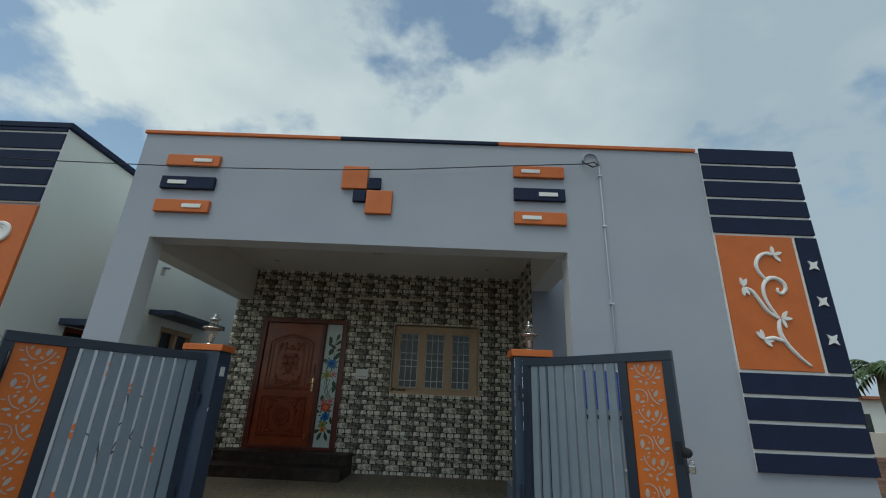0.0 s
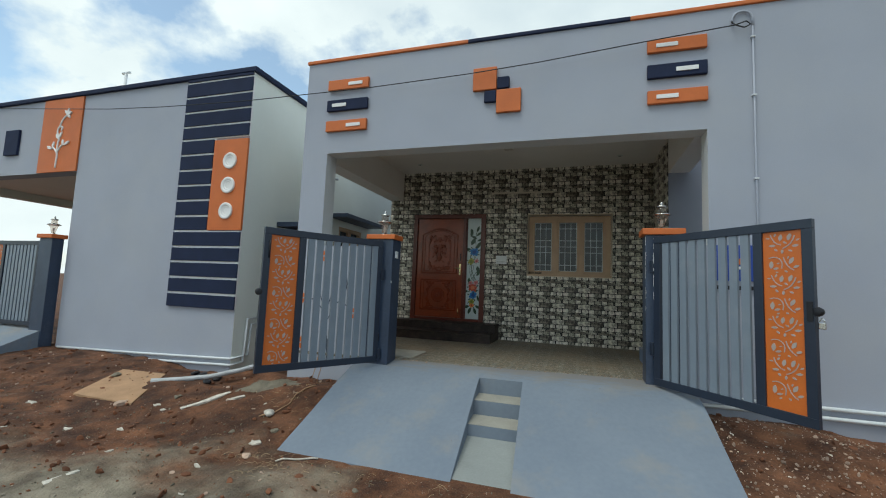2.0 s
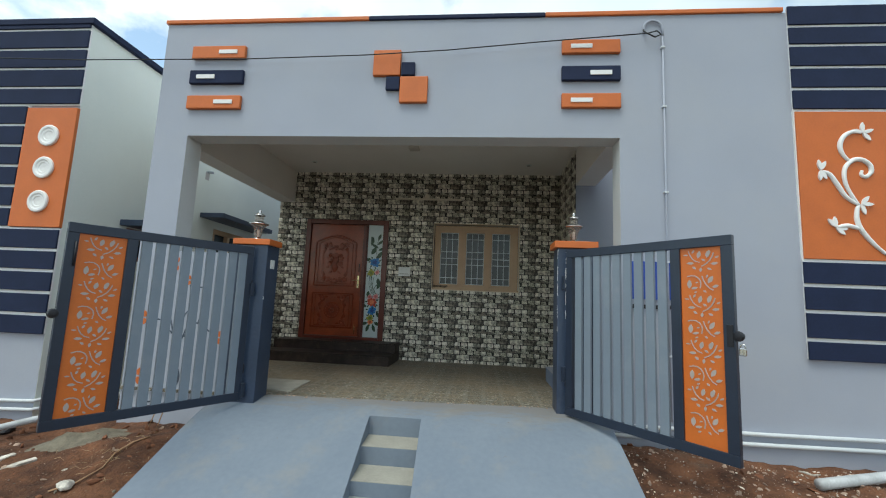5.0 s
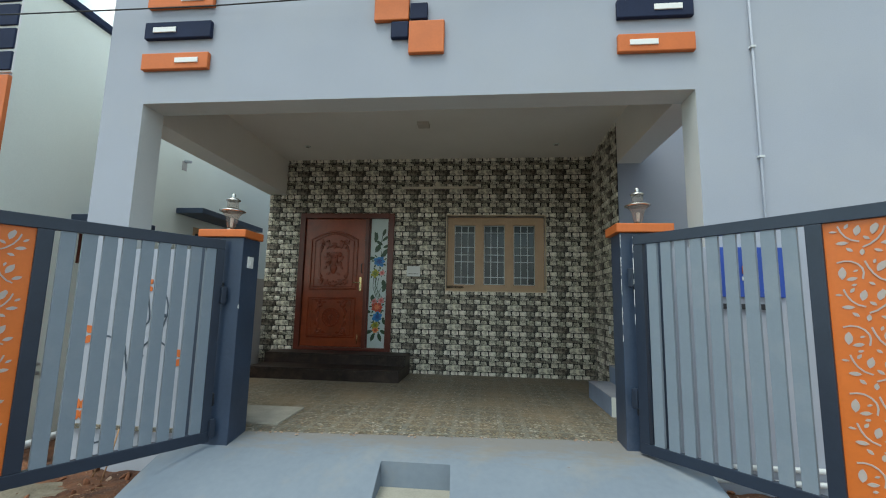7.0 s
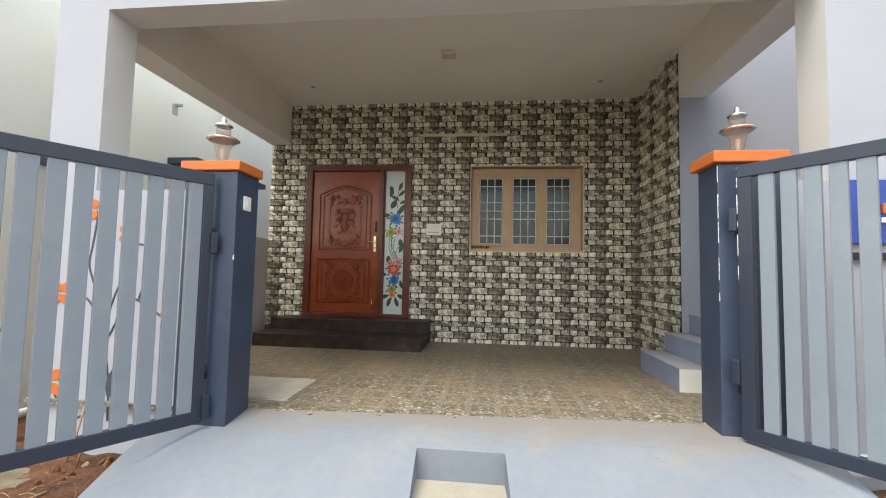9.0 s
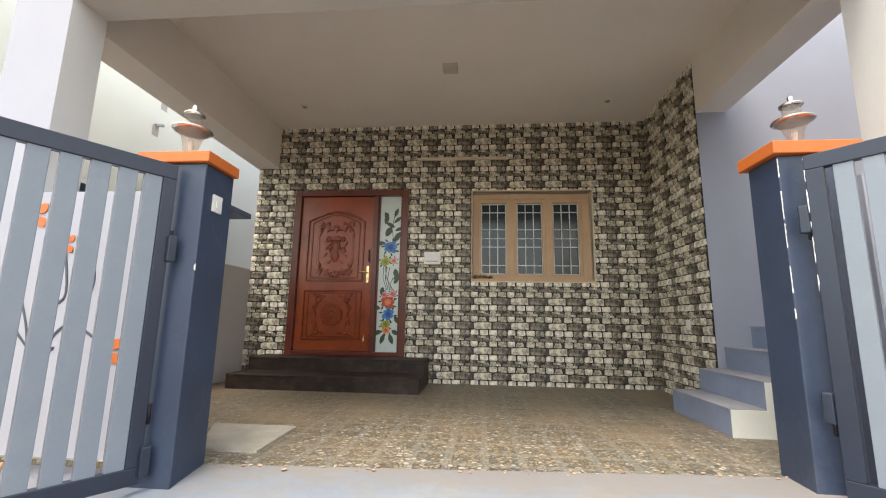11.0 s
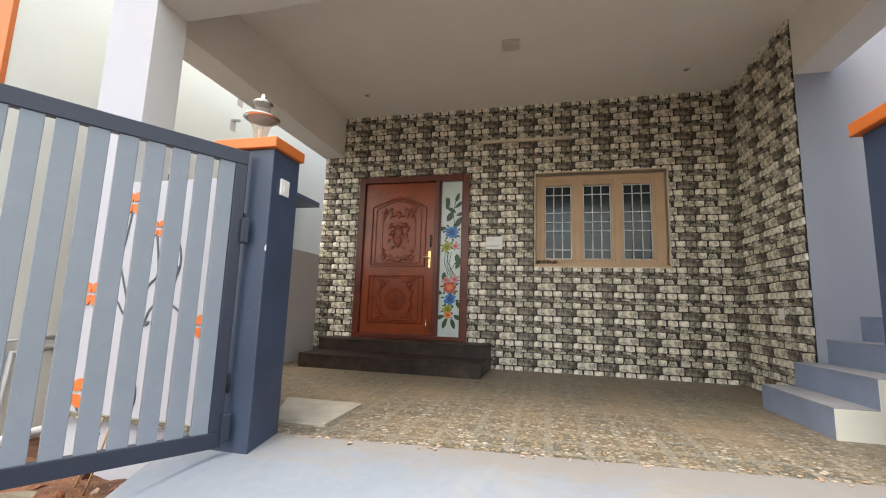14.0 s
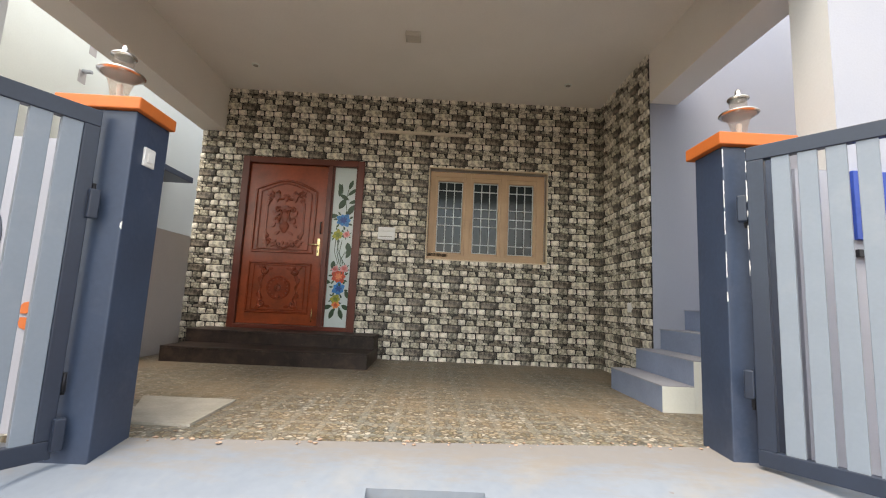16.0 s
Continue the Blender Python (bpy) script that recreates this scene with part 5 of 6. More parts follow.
part("pane", boxed(NX1 - 0.10, NX1 - 0.09, 2.83, 3.67, 1.23, 2.07), PANE, wn1)
# corner panel of the neighbour
npan = thing("banded_panel", "navy banded plaster panel with three white discs on neighbour front", "wall panel")
edges = [4.17, 4.106, 3.853, 3.601, 3.36, 3.14, 2.893, 2.639, 2.394, 2.152, 1.902, 1.663, 1.416, 1.181, 0.937, 0.696, 0.465]
for a, b in zip(edges, edges[1:]):
    x1 = NX1 + 0.012 if (a > 3.2 or a < 1.7) else -4.51
    part("backing", boxed(-5.165, x1 + (0.02 if x1 < -4.4 else -0.002), NB_Y - 0.02, NB_Y, b + (0.02 if b < 0.5 else 0.0), a), WHITE, npan)
    part("band", boxed(-5.17, x1, NB_Y - 0.04, NB_Y - 0.019, b + 0.017, a - (0.017 if a - b > 0.1 else 0.002), 0.004), NAVY, npan)
part("disc_field", boxed(-4.495, NX1 + 0.012, NB_Y - 0.038, NB_Y, 1.675, 3.105, 0.003), ORANGE, npan, "orange field behind the discs")
for z in (2.773, 2.387, 1.987):
    d = part("disc", lathe(bmesh.new(), [(0.128, 0), (0.128, 0.018), (0.118, 0.026), (0.095, 0.026), (0.08, 0.016), (0.06, 0.016), (0.052, 0.008), (0.03, 0.008), (0.0, 0.006)], 28), WHITE, npan, "white ring disc", smooth=False)
    d.matrix_local = Matrix.Translation((-4.155, NB_Y - 0.038, z - 0.015)) @ Matrix.Rotation(radians(90), 4, "X")
npan2 = thing("scroll_panel", "orange panel with white branch relief on neighbour front", "wall panel")
part("field", boxed(-8.71, -7.65, NB_Y - 0.03, NB_Y, 2.76, 4.16, 0.004), ORANGE, npan2)
for pts in ([(-8.19, 2.84), (-8.18, 3.05), (-8.20, 3.25), (-8.17, 3.40)], [(-8.17, 3.40), (-8.24, 3.52), (-8.20, 3.62), (-8.12, 3.60), (-8.14, 3.54)], [(-8.20, 3.60), (-8.14, 3.74), (-8.02, 3.84)], [(-8.19, 3.12), (-8.30, 3.22), (-8.36, 3.20)], [(-8.19, 3.14), (-8.08, 3.26), (-8.0, 3.26)]):
    part("stem", tube(bmesh.new(), smooth_path([(x, NB_Y - 0.035, z) for x, z in pts]), 0.016, 6), WHITE, npan2, smooth=True)
for x, z, le, d in ((-8.36, 3.20, 0.13, 150), (-8.32, 3.22, 0.12, 80), (-8.0, 3.26, 0.13, 30), (-8.05, 3.25, 0.12, 100), (-8.18, 3.40, 0.14, 60), (-8.19, 3.38, 0.13, 125), (-8.02, 3.84, 0.12, 20), (-8.02, 3.84, 0.12, 75), (-8.02, 3.84, 0.11, 130), (-8.02, 3.84, 0.11, -40)):
    part("petal", plate(bmesh.new(), leaf_outline(x, z, le, 0.05, radians(d)), NB_Y - 0.048, NB_Y - 0.026), WHITE, npan2)
solid("ornament_square", boxed(-9.75, -9.35, NB_Y - 0.045, NB_Y, 3.15, 3.65, 0.008), NAVY, "navy blue raised plaster square on neighbour front", "ornament")
gate_pillar(-8.05, -7.72, -0.16, 0.02, "navy painted square gate pillar of the neighbour house")
lantern(-7.88, -0.07, 1.595)
npl = slope_block(-11.5, -7.75, -11.5, -7.8, -0.05, -1.4, -0.03, -0.6)
solid("neighbour_ramp", npl, RAMP, "blue-grey painted cement ramp of neighbour house", "ramp")
gate_leaf((-8.08, -0.12), (-9.44, -0.12), -0.02, 1.47, "closed navy steel gate leaf with blue-grey slats", False)


# ---- pipes along the wall feet ----
def pipe(name, pts, r, m, label, group=""):
    t = thing(name, label, "pipe", group)
    part("run", tube(bmesh.new(), pts, r, 10), m, t, smooth=True)
    return t


for z in (-0.245, -0.155):
    pipe("water_pipe", [(-7.55, NB_Y - 0.03, z - 0.19), (-5.6, NB_Y - 0.03, z - 0.135), (NX1 + 0.02, NB_Y - 0.03, z - 0.07), (NX1 + 0.04, NB_Y + 0.0, z - 0.065), (NX1 + 0.04, NB_Y + 0.25 + (z + 0.2), z - 0.05), (NX1 + 0.04, NB_Y + 0.27 + (z + 0.2), 0.30 - (z + 0.2)), (NX1 + 0.04, NB_Y + 0.6, 0.31 - (z + 0.2))], 0.019, PVC, "pale pvc water pipe along neighbour wall foot", "wall foot pipes")
    pipe("water_pipe", [(2.2, -0.03, z + 0.10), (3.6, -0.03, z + 0.10), (5.13, -0.03, z + 0.12)], 0.02, PVC, "pale pvc water pipe along house wall foot", "wall foot pipes")
pipe("drain_pipe", [(-4.25, -0.86, -0.42), (-3.98, -0.64, -0.41), (-3.74, -0.44, -0.39), (-3.5, -0.15, -0.33), (-3.35, 0.15, -0.27), (-3.2, 0.8, -0.2)], 0.033, PVC_DULL, "dusty grey drain pipe lying on the earth", "loose pipes")
pipe("drain_pipe", [(3.62, -0.55, -0.27), (4.3, -0.32, -0.25), (5.2, -0.05, -0.22), (6.2, 0.25, -0.25)], 0.042, PVC_DULL, "dusty grey drain pipe lying on the earth", "loose pipes")

# overhead service cable
t = thing("service_cable", "thin black overhead cable running to the conduit head", "cable")
part("span", tube(bmesh.new(), [(2.56, -0.09, 3.865), (1.5, -0.09, 3.79), (0.5, -0.09, 3.71), (-0.4, -0.09, 3.665), (-1.8, -0.09, 3.635), (-3.8, -0.09, 3.65), (-5.5, -0.09, 3.71), (-6.8, -0.09, 3.79), (-9.9, -0.09, 4.08), (-14, -0.09, 4.55), (-24, -0.09, 6.2)], 0.007, 6), BLACK, t, smooth=True)
part("loop", tube(bmesh.new(), [(2.56, -0.09, 3.87), (2.66, -0.05, 3.85), (2.72, -0.045, 3.88), (2.68, -0.05, 3.92), (2.58, -0.05, 3.89), (2.555, -0.03, 3.93), (2.555, -0.02, 3.97)], 0.008, 6), BLACK, t, smooth=True)

# painted flowers on the low wall, and the blue board on the house front
mural = thing("wall_mural", "orange flowers on dark stems painted on the low wall", "mural")
for x, z, k in ((-2.64, 0.72, 0.95), (-2.67, 0.11, 1.15), (-2.4, 1.31, 0.9), (-2.18, 1.14, 0.6), (-1.82, 0.55, 0.85)):
    for a in (50, 130, 230, 310):
        part("petal", plate(bmesh.new(), leaf_outline(x + 0.008 * math.cos(radians(a)), z + 0.012 * math.sin(radians(a)), 0.088 * k, 0.066 * k, radians(a)), -0.004, -0.001), ORANGE, mural)
for pts in [[(-2.4, 1.25), (-2.42, 1.08), (-2.44, 0.93), (-2.4, 0.81), (-2.34, 0.65), (-2.3, 0.45), (-2.24, 0.17), (-2.22, -0.13)], [(-2.59, 0.69), (-2.51, 0.71), (-2.43, 0.68), (-2.38, 0.62), (-2.31, 0.55)], [(-2.3, 0.45), (-2.25, 0.65), (-2.2, 0.78), (-2.14, 0.86), (-2.18, 1.09)], [(-2.27, 0.41), (-2.21, 0.52), (-2.17, 0.63), (-2.09, 0.69), (-2.02, 0.67), (-1.98, 0.65), (-1.84, 0.56)], [(-2.05, 0.69), (-2.01, 0.81), (-1.98, 0.93), (-2.01, 1.05), (-2.07, 1.07)], [(-2.21, 0.55), (-2.18, 0.54)], [(-1.98, 0.9), (-2.01, 0.88)], [(-2.64, 0.04), (-2.53, -0.14), (-2.42, -0.11)]]:
    pts = smooth_path([(x, -0.002, z) for x, z in pts])
    part("stem", tube(bmesh.new(), pts, 0.008, 5, None, 0.3), STEM, mural)
for x, z, le, wi, d in ((-2.21, 0.21, 0.20, 0.06, 265), (-2.2, 0.54, 0.05, 0.022, 30), (-1.98, 0.9, 0.05, 0.022, 200)):
    part("painted_leaf", plate(bmesh.new(), leaf_outline(x, z, le, wi, radians(d)), -0.004, -0.001), STEM, mural)
sign = thing("meter_board", "blue painted board with small orange fitting on house front", "board")
part("board", boxed(2.36, 2.84, -0.02, 0.0, 1.13, 1.50, 0.003), BLUE_SIGN, sign)
part("bracket", boxed(2.36, 2.80, -0.022, 0.0, 1.04, 1.08, 0.003), IRON, sign)
part("fuse", boxed(2.55, 2.60, -0.035, -0.019, 1.30, 1.36, 0.004), ORANGE, sign)
part("fuse", boxed(2.545, 2.605, -0.03, -0.019, 1.25, 1.28, 0.004), PLASTIC, sign)

# ---- loose things on the earth ----
def lay(name, label, category, pts, thick, m, lift=0.012, group=""):
    """A flat irregular scrap lying on the ground."""
    bm = bmesh.new()
    top = [bm.verts.new((x, y, ground_z(x, y) + lift + thick)) for x, y in pts]
    low = [bm.verts.new((x, y, ground_z(x, y) - 0.03)) for x, y in pts]
    bm.faces.new(top)
    bm.faces.new(low[::-1])
    for i in range(len(pts)):
        k = (i + 1) % len(pts)
        bm.faces.new((top[i], low[i], low[k], top[k]))
    return solid(name, bm, m, label, category, group)


lay("plywood_sheet", "weathered tan board lying flat on red earth", "board", [(-4.78, -1.42), (-3.80, -1.44), (-4.35, -0.58), (-5.05, -0.65)], 0.006, BOARD, 0.012)
lay("wood_batten", "pale splintered wooden batten on the earth", "plank", [(-3.10, -1.40), (-3.07, -1.28), (-2.99, -1.05), (-2.945, -0.87), (-3.0, -0.85), (-3.06, -1.0), (-3.1, -1.2), (-3.16, -1.37)], 0.002, PAPER, 0.011, "wooden offcuts")
lay("wood_batten", "short pale wooden offcut near the ramp foot", "plank", [(-0.24, -2.36), (-0.16, -2.38), (-0.08, -2.20), (-0.15, -2.18)], 0.006, PAPER, 0.014, "wooden offcuts")
lay("wood_batten", "split pale wooden offcut lying on grey gravel", "plank", [(-2.78, -1.12), (-2.70, -1.08), (-2.69, -0.92), (-2.74, -0.89), (-2.79, -1.0)], 0.002, PAPER, 0.011, "wooden offcuts")
lay("wood_batten", "thin pale stick on the road gravel", "plank", [(-2.64, -2.92), (-2.60, -2.93), (-2.57, -2.72), (-2.61, -2.71)], 0.002, PAPER, 0.009, "wooden offcuts")
srng = random.Random(11)
for x, y, k in ((-4.97, -1.73, 0.18), (-3.34, -1.42, 0.1), (-1.75, -2.56, 0.05), (-2.33, -3.1, 0.08), (-3.77, -2.07, 0.16), (3.68, -0.92, 0.13), (3.85, -0.12, 0.16), (-4.3, -2.3, 0.1), (-2.80, -2.35, 0.11), (2.95, -1.6, 0.07), (-1.97, -2.22, 0.07), (-1.83, -1.73, 0.16), (4.6, -1.2, 0.1), (-3.5, -1.36, 0.12), (-2.3, -1.05, 0.05), (-3.3, -1.9, 0.09)):
    n = 9
    ring = [(x + 0.6 * k * srng.uniform(0.25, 1) * math.cos(2 * math.pi * i / n), y + 0.3 * k * srng.uniform(0.25, 1) * math.sin(2 * math.pi * i / n)) for i in range(n)]
    lay("litter_scrap", "dirty white torn paper scrap on the earth", "litter", ring, 0.001, LITTER, 0.007, "litter scraps")


def stone(x, y, r, m, label, seed, flat=0.6):
    """A broken lump, facetted and half sunk in the earth."""
    rng = random.Random(seed)
    bm = bmesh.new()
    bmesh.ops.create_icosphere(bm, subdivisions=2, radius=r)
    off = Vector((rng.uniform(0, 9), rng.uniform(0, 9), rng.uniform(0, 9)))
    for v in bm.verts:
        v.co *= 1 + 0.45 * noise.noise(v.co * (1.1 / r) + off)
        v.co.x *= 1.35
        v.co.z *= flat
    ob = solid("stone", bm, m, label, "stone", "loose stones")
    ob.location = (x, y, ground_z(x, y) + r * flat * 0.3)
    ob.rotation_euler = (0, 0, rng.uniform(0, 6.2))


for i, (x, y, r) in enumerate(((-3.93, -1.46, 0.085), (-4.89, -0.85, 0.075), (2.92, -1.23, 0.035), (3.59, -1.19, 0.055), (-1.82, -1.47, 0.045), (-2.2, -1.62, 0.04), (-1.72, -1.95, 0.05), (-0.6, -2.06, 0.035), (3.2, -1.7, 0.05), (2.55, -1.55, 0.04), (4.15, -0.8, 0.05), (-3.45, -1.15, 0.05))):
    stone(x, y, r * 0.75, SPILL if i % 3 else DEBRIS, "broken grey-brown stone half sunk in red earth", 40 + i)
for i, (x, y, r) in enumerate(((-3.95, -0.34, 0.07), (-3.78, -0.26, 0.055), (-4.12, -0.30, 0.05), (-3.6, -0.6, 0.05))):
    stone(x, y, r, IRON, "dark stone lying under the drain pipe", 60 + i, 0.8)

# grey cement spill heaped beside the open gate leaf
bm = bmesh.new()
rows_ = []
for j in range(15):
    row = []
    for i in range(21):
        u, v_ = i / 10 - 1, j / 7 - 1
        x, y = -2.68 + 0.46 * u + 0.12 * v_, -0.52 + 0.34 * v_
        fall = max(0.0, 1 - (u * u + v_ * v_) ** 1.2)
        row.append(bm.verts.new((x, y, ground_z(x, y) - 0.03 + fall * (0.075 + 0.05 * noise.noise((x * 6, y * 6, 4.0)) + 0.02 * noise.noise((x * 19, y * 19, 2.0))))))
    rows_.append(row)
for p, q in zip(rows_, rows_[1:]):
    for i in range(20):
        bm.faces.new((p[i], p[i + 1], q[i + 1], q[i]))
solid("cement_spill", bm, SPILL, "grey cement and gravel spill heaped beside gate leaf", "rubble", smooth=True)

# straw and dry roots at the foot of the ramp
bm = bmesh.new()
trng = random.Random(17)
for i in range(190):
    k = trng.random()
    x, y = (trng.gauss(-1.5, 0.3), trng.gauss(-1.95, 0.12)) if k < 0.45 else ((trng.uniform(-1.5, 2.2), trng.gauss(-1.86, 0.07)) if k < 0.8 else (trng.gauss(-2.15, 0.25), trng.gauss(-0.9, 0.25)))
    if -1.68 < x < 2.2 and y > -1.72:
        continue
    q, le = trng.uniform(0, 3.14), trng.uniform(0.03, 0.11)
    dx_, dy_ = math.cos(q) * le / 2, math.sin(q) * le / 2
    z = ground_z(x, y) + 0.008
    tube(bm, [(x - dx_, y - dy_, z), (x, y, z + trng.uniform(0.004, 0.02)), (x + dx_, y + dy_, z)], 0.0013, 4)
solid("dry_straw", bm, STRAW, "scattered dry straw and root ends on the earth", "straw", kind="stuff")
for i, (x, y) in enumerate(((-2.26, -0.13), (-2.16, -0.16))):
    solid("hanging_wire", tube(bmesh.new(), [(x, y, 0.02), (x - 0.02, y - 0.03, -0.18), (x - 0.05, y - 0.06, ground_z(x - 0.05, y - 0.06))], 0.006, 6), BOARD, "thin dusty wire standing out of the earth", "wire", "hanging wires", smooth=True)
bm = bmesh.new()
bmesh.ops.create_icosphere(bm, subdivisions=2, radius=0.05)
for v in bm.verts:
    v.co *= 1 + 0.35 * noise.noise(v.co * 25)
    v.co.z *= 0.7
bag = solid("plastic_bag", bm, PAPER, "crumpled white plastic bag on the earth beside ramp", "litter")
bag.location = (-2.08, -1.25, ground_z(-2.08, -1.25) + 0.035)
pts = [(-1.46 + 0.045 * i, -1.90 + 0.022 * i + 0.012 * math.sin(i * 1.3)) for i in range(8)]
solid("rope", tube(bmesh.new(), [(x, y, ground_z(x, y) + 0.012) for x, y in pts], 0.008, 6), PAPER, "short pale rope lying at the ramp foot", "rope", smooth=True)
pts = [(-1.95, -0.62), (-2.0, -0.75), (-2.02, -0.9), (-1.98, -1.05), (-2.05, -1.2), (-2.16, -1.3)]
solid("wire_offcut", tube(bmesh.new(), [(x, y, ground_z(x, y) + 0.015) for x, y in pts], 0.007, 6), BOARD, "dusty loose wire trailing over the earth heap", "wire", smooth=True)


def pebbles(name, label, m, count, seed, small, large, region):
    """Loose stones, each a squashed lump pressed into the ground."""
    rng = random.Random(seed)
    base = bmesh.new()
    bmesh.ops.create_icosphere(base, subdivisions=1, radius=1)
    shape = [v.co.copy() for v in base.verts]
    tris = [[v.index for v in f.verts] for f in base.faces]
    base.free()
    verts, faces = [], []
    x0, x1, y0, y1 = region
    while len(verts) < count * len(shape):
        x, y = rng.uniform(x0, x1), rng.uniform(y0, y1)
        if -1.72 < x < 2.2 and y > -1.75:
            continue
        r = small + (large - small) * rng.random() ** 4
        z = ground_z(x, y) + r * 0.2
        o = len(verts)
        rot = Euler((rng.uniform(0, 6), rng.uniform(0, 6), rng.uniform(0, 6))).to_matrix()
        sc_ = Vector((rng.uniform(0.8, 1.5), rng.uniform(0.5, 1.1), rng.uniform(0.25, 0.6)))
        for c in shape:
            p = rot @ Vector((c.x * sc_.x, c.y * sc_.y, c.z * sc_.z)) * (r * rng.uniform(0.85, 1.15))
            verts.append((x + p.x, y + p.y, z + p.z * 0.7))
        faces += [[o + i for i in t_] for t_ in tris]
    me = bpy.data.meshes.new(name)
    me.from_pydata(verts, [], faces)
    me.materials.append(m)
    return tagged(new(name, me), label, "stones", kind="stuff")


pebbles("gravel", "pale broken stone and brick chips strewn over earth", DEBRIS, 1500, 3, 0.004, 0.027, (-9, 7, -4.6, -0.05))
pebbles("soil_clods", "dark red earth clods on the bank", SOIL_CLOD, 4200, 5, 0.006, 0.045, (-9, 7, -4.6, -0.05))
pebbles("gravel", "pale stone chips scattered thick beside the right gate", DEBRIS, 3400, 8, 0.004, 0.026, (2.2, 6, -2.6, -0.1))
pebbles("gravel", "whitish stone chips scattered over earth by the wall", CHIP, 700, 9, 0.004, 0.016, (2.2, 6, -2.2, -0.05))
pebbles("gravel", "grey road gravel trodden into the earth", SPILL, 2600, 12, 0.004, 0.018, (-7, 2.5, -4.0, -1.2))

# ---- beyond the houses ----
def palm(x, y, z, height, label):
    t = thing("palm_tree", label, "tree", "", pose(x, y, z))
    rng = random.Random(int(x * 10))
    part("trunk", tube(bmesh.new(), [(0, 0, -0.2), (0.1, 0.05, height * 0.4), (0.05, 0.1, height * 0.75), (0.15, 0.1, height)], 0.22, 10, [1.2, 0.9, 0.8, 0.75]), TRUNK, t, smooth=True)
    bm = bmesh.new()
    for i in range(26):
        a = 2 * math.pi * i / 26 + rng.uniform(-0.15, 0.15)
        lift = rng.uniform(-0.35, 1.2)
        le = rng.uniform(1.5, 2.1)
        prev = None
        for k in range(13):
            u = k / 12
            r = le * u * math.cos(lift * (1 - u * 0.3))
            zz = height + le * (u * math.sin(lift) - 0.75 * u * u)
            p = Vector((0.15 + r * math.cos(a), 0.1 + r * math.sin(a), zz))
            if prev is not None:
                d = (p - prev).normalized()
                side = d.cross(Vector((0, 0, 1))).normalized()
                for s_ in (-1, 1):
                    w = 0.42 * math.sin(math.pi * min(1, u * 0.9 + 0.08)) + 0.05
                    tip = p + side * (s_ * w) + d * 0.18 + Vector((0, 0, -0.16 - rng.uniform(0, 0.12)))
                    bm.faces.new([bm.verts.new(q) for q in (prev, p, tip)])
            prev = p
    part("crown", bm, FROND, t)
    return t


palm(19.2, 14.0, GROUND, 3.7, "coconut palm with drooping ragged green fronds")
solid("compound_wall", boxed(14, 40, 19.0, 19.25, GROUND - 0.1, 0.55, 0.02), FAR_WALL, "pale plastered compound wall across open ground", "wall")
fh = thing("far_house", "pale single-storey house behind the compound wall", "house", "", pose(27, 25, GROUND))
part("wall", boxed(-4, 5, 0, 6, 0, 3.0), WALL_PALE, fh)
part("roof", boxed(-4.4, 5.4, -0.5, 6.4, 3.0, 3.2, 0.02), FAR_ROOF, fh)
for x in (-2.6, 0.6, 3.2):
    wdw = part("window", boxed(x, x + 1.0, -0.03, 0.02, 1.0, 2.1), PANE, fh)
    part("sill", boxed(x - 0.1, x + 1.1, -0.12, 0.0, 0.92, 1.0), FAR_WALL, wdw)
fh2 = thing("far_house", "pale two-storey house beyond the neighbour porch", "house", "", pose(-22, 14, GROUND))
part("wall", boxed(-3, 3, 0, 6, 0, 4.4), WALL_PALE, fh2)
part("roof", boxed(-3.2, 3.2, -0.3, 6.2, 4.4, 4.6, 0.02), FAR_WALL, fh2)
for x in (-2.0, 0.8):
    for z in (1.0, 2.9):
        part("window", boxed(x, x + 1.0, -0.03, 0.02, z, z + 1.0), PANE, fh2)

# dry leaves gathered in the corner of the window sill
bm = bmesh.new()
lrng = random.Random(6)
for i in range(70):
    x, a, h = WX0 + 0.03 + 0.24 * lrng.random() ** 1.5, lrng.uniform(0, 6.3), lrng.uniform(0.0, 0.06)
    y = BACK + lrng.uniform(0.0, 0.05)
    d, e = Vector((math.cos(a), math.sin(a) * 0.5, lrng.uniform(-0.2, 0.5))) * 0.03, Vector((-math.sin(a), math.cos(a) * 0.5, 0.3)) * 0.012
    p = Vector((x, y, WZ0 + 0.038 + h * 0.6))
    bm.faces.new([bm.verts.new(q) for q in (p - d, p + e, p + d, p - e)])
solid("dry_leaves", bm, TRUNK, "small heap of dry brown leaves on window sill", "leaves", kind="stuff")

# weep pipes high on the neighbour's side wall, and its roof vent
for y, z in ((2.43, 3.09), (2.52, 3.47)):
    t = thing("weep_pipe", "short stained pipe stub on neighbour side wall", "pipe", "weep pipes", pose(NX1, y, z))
    part("stub", tube(bmesh.new(), [(0, 0, 0), (0.10, 0, -0.01)], 0.022, 8), PVC_GREY, t, smooth=True)
    part("stain", boxed(0, 0.003, -0.05, 0.05, -0.14, 0.0), LOW, t, "grey damp stain below the stub")
t = thing("roof_vent", "thin pale vent pipe with cap above neighbour roof", "pipe", "", pose(-11.1, 3.0, 3.15))
part("stack", tube(bmesh.new(), [(0, 0, 0), (0, 0, 3.4)], 0.035, 8), PVC, t, smooth=True)
part("cap", tube(bmesh.new(), [(-0.14, 0, 3.4), (0.14, 0, 3.4)], 0.035, 8), PVC, t, smooth=True)


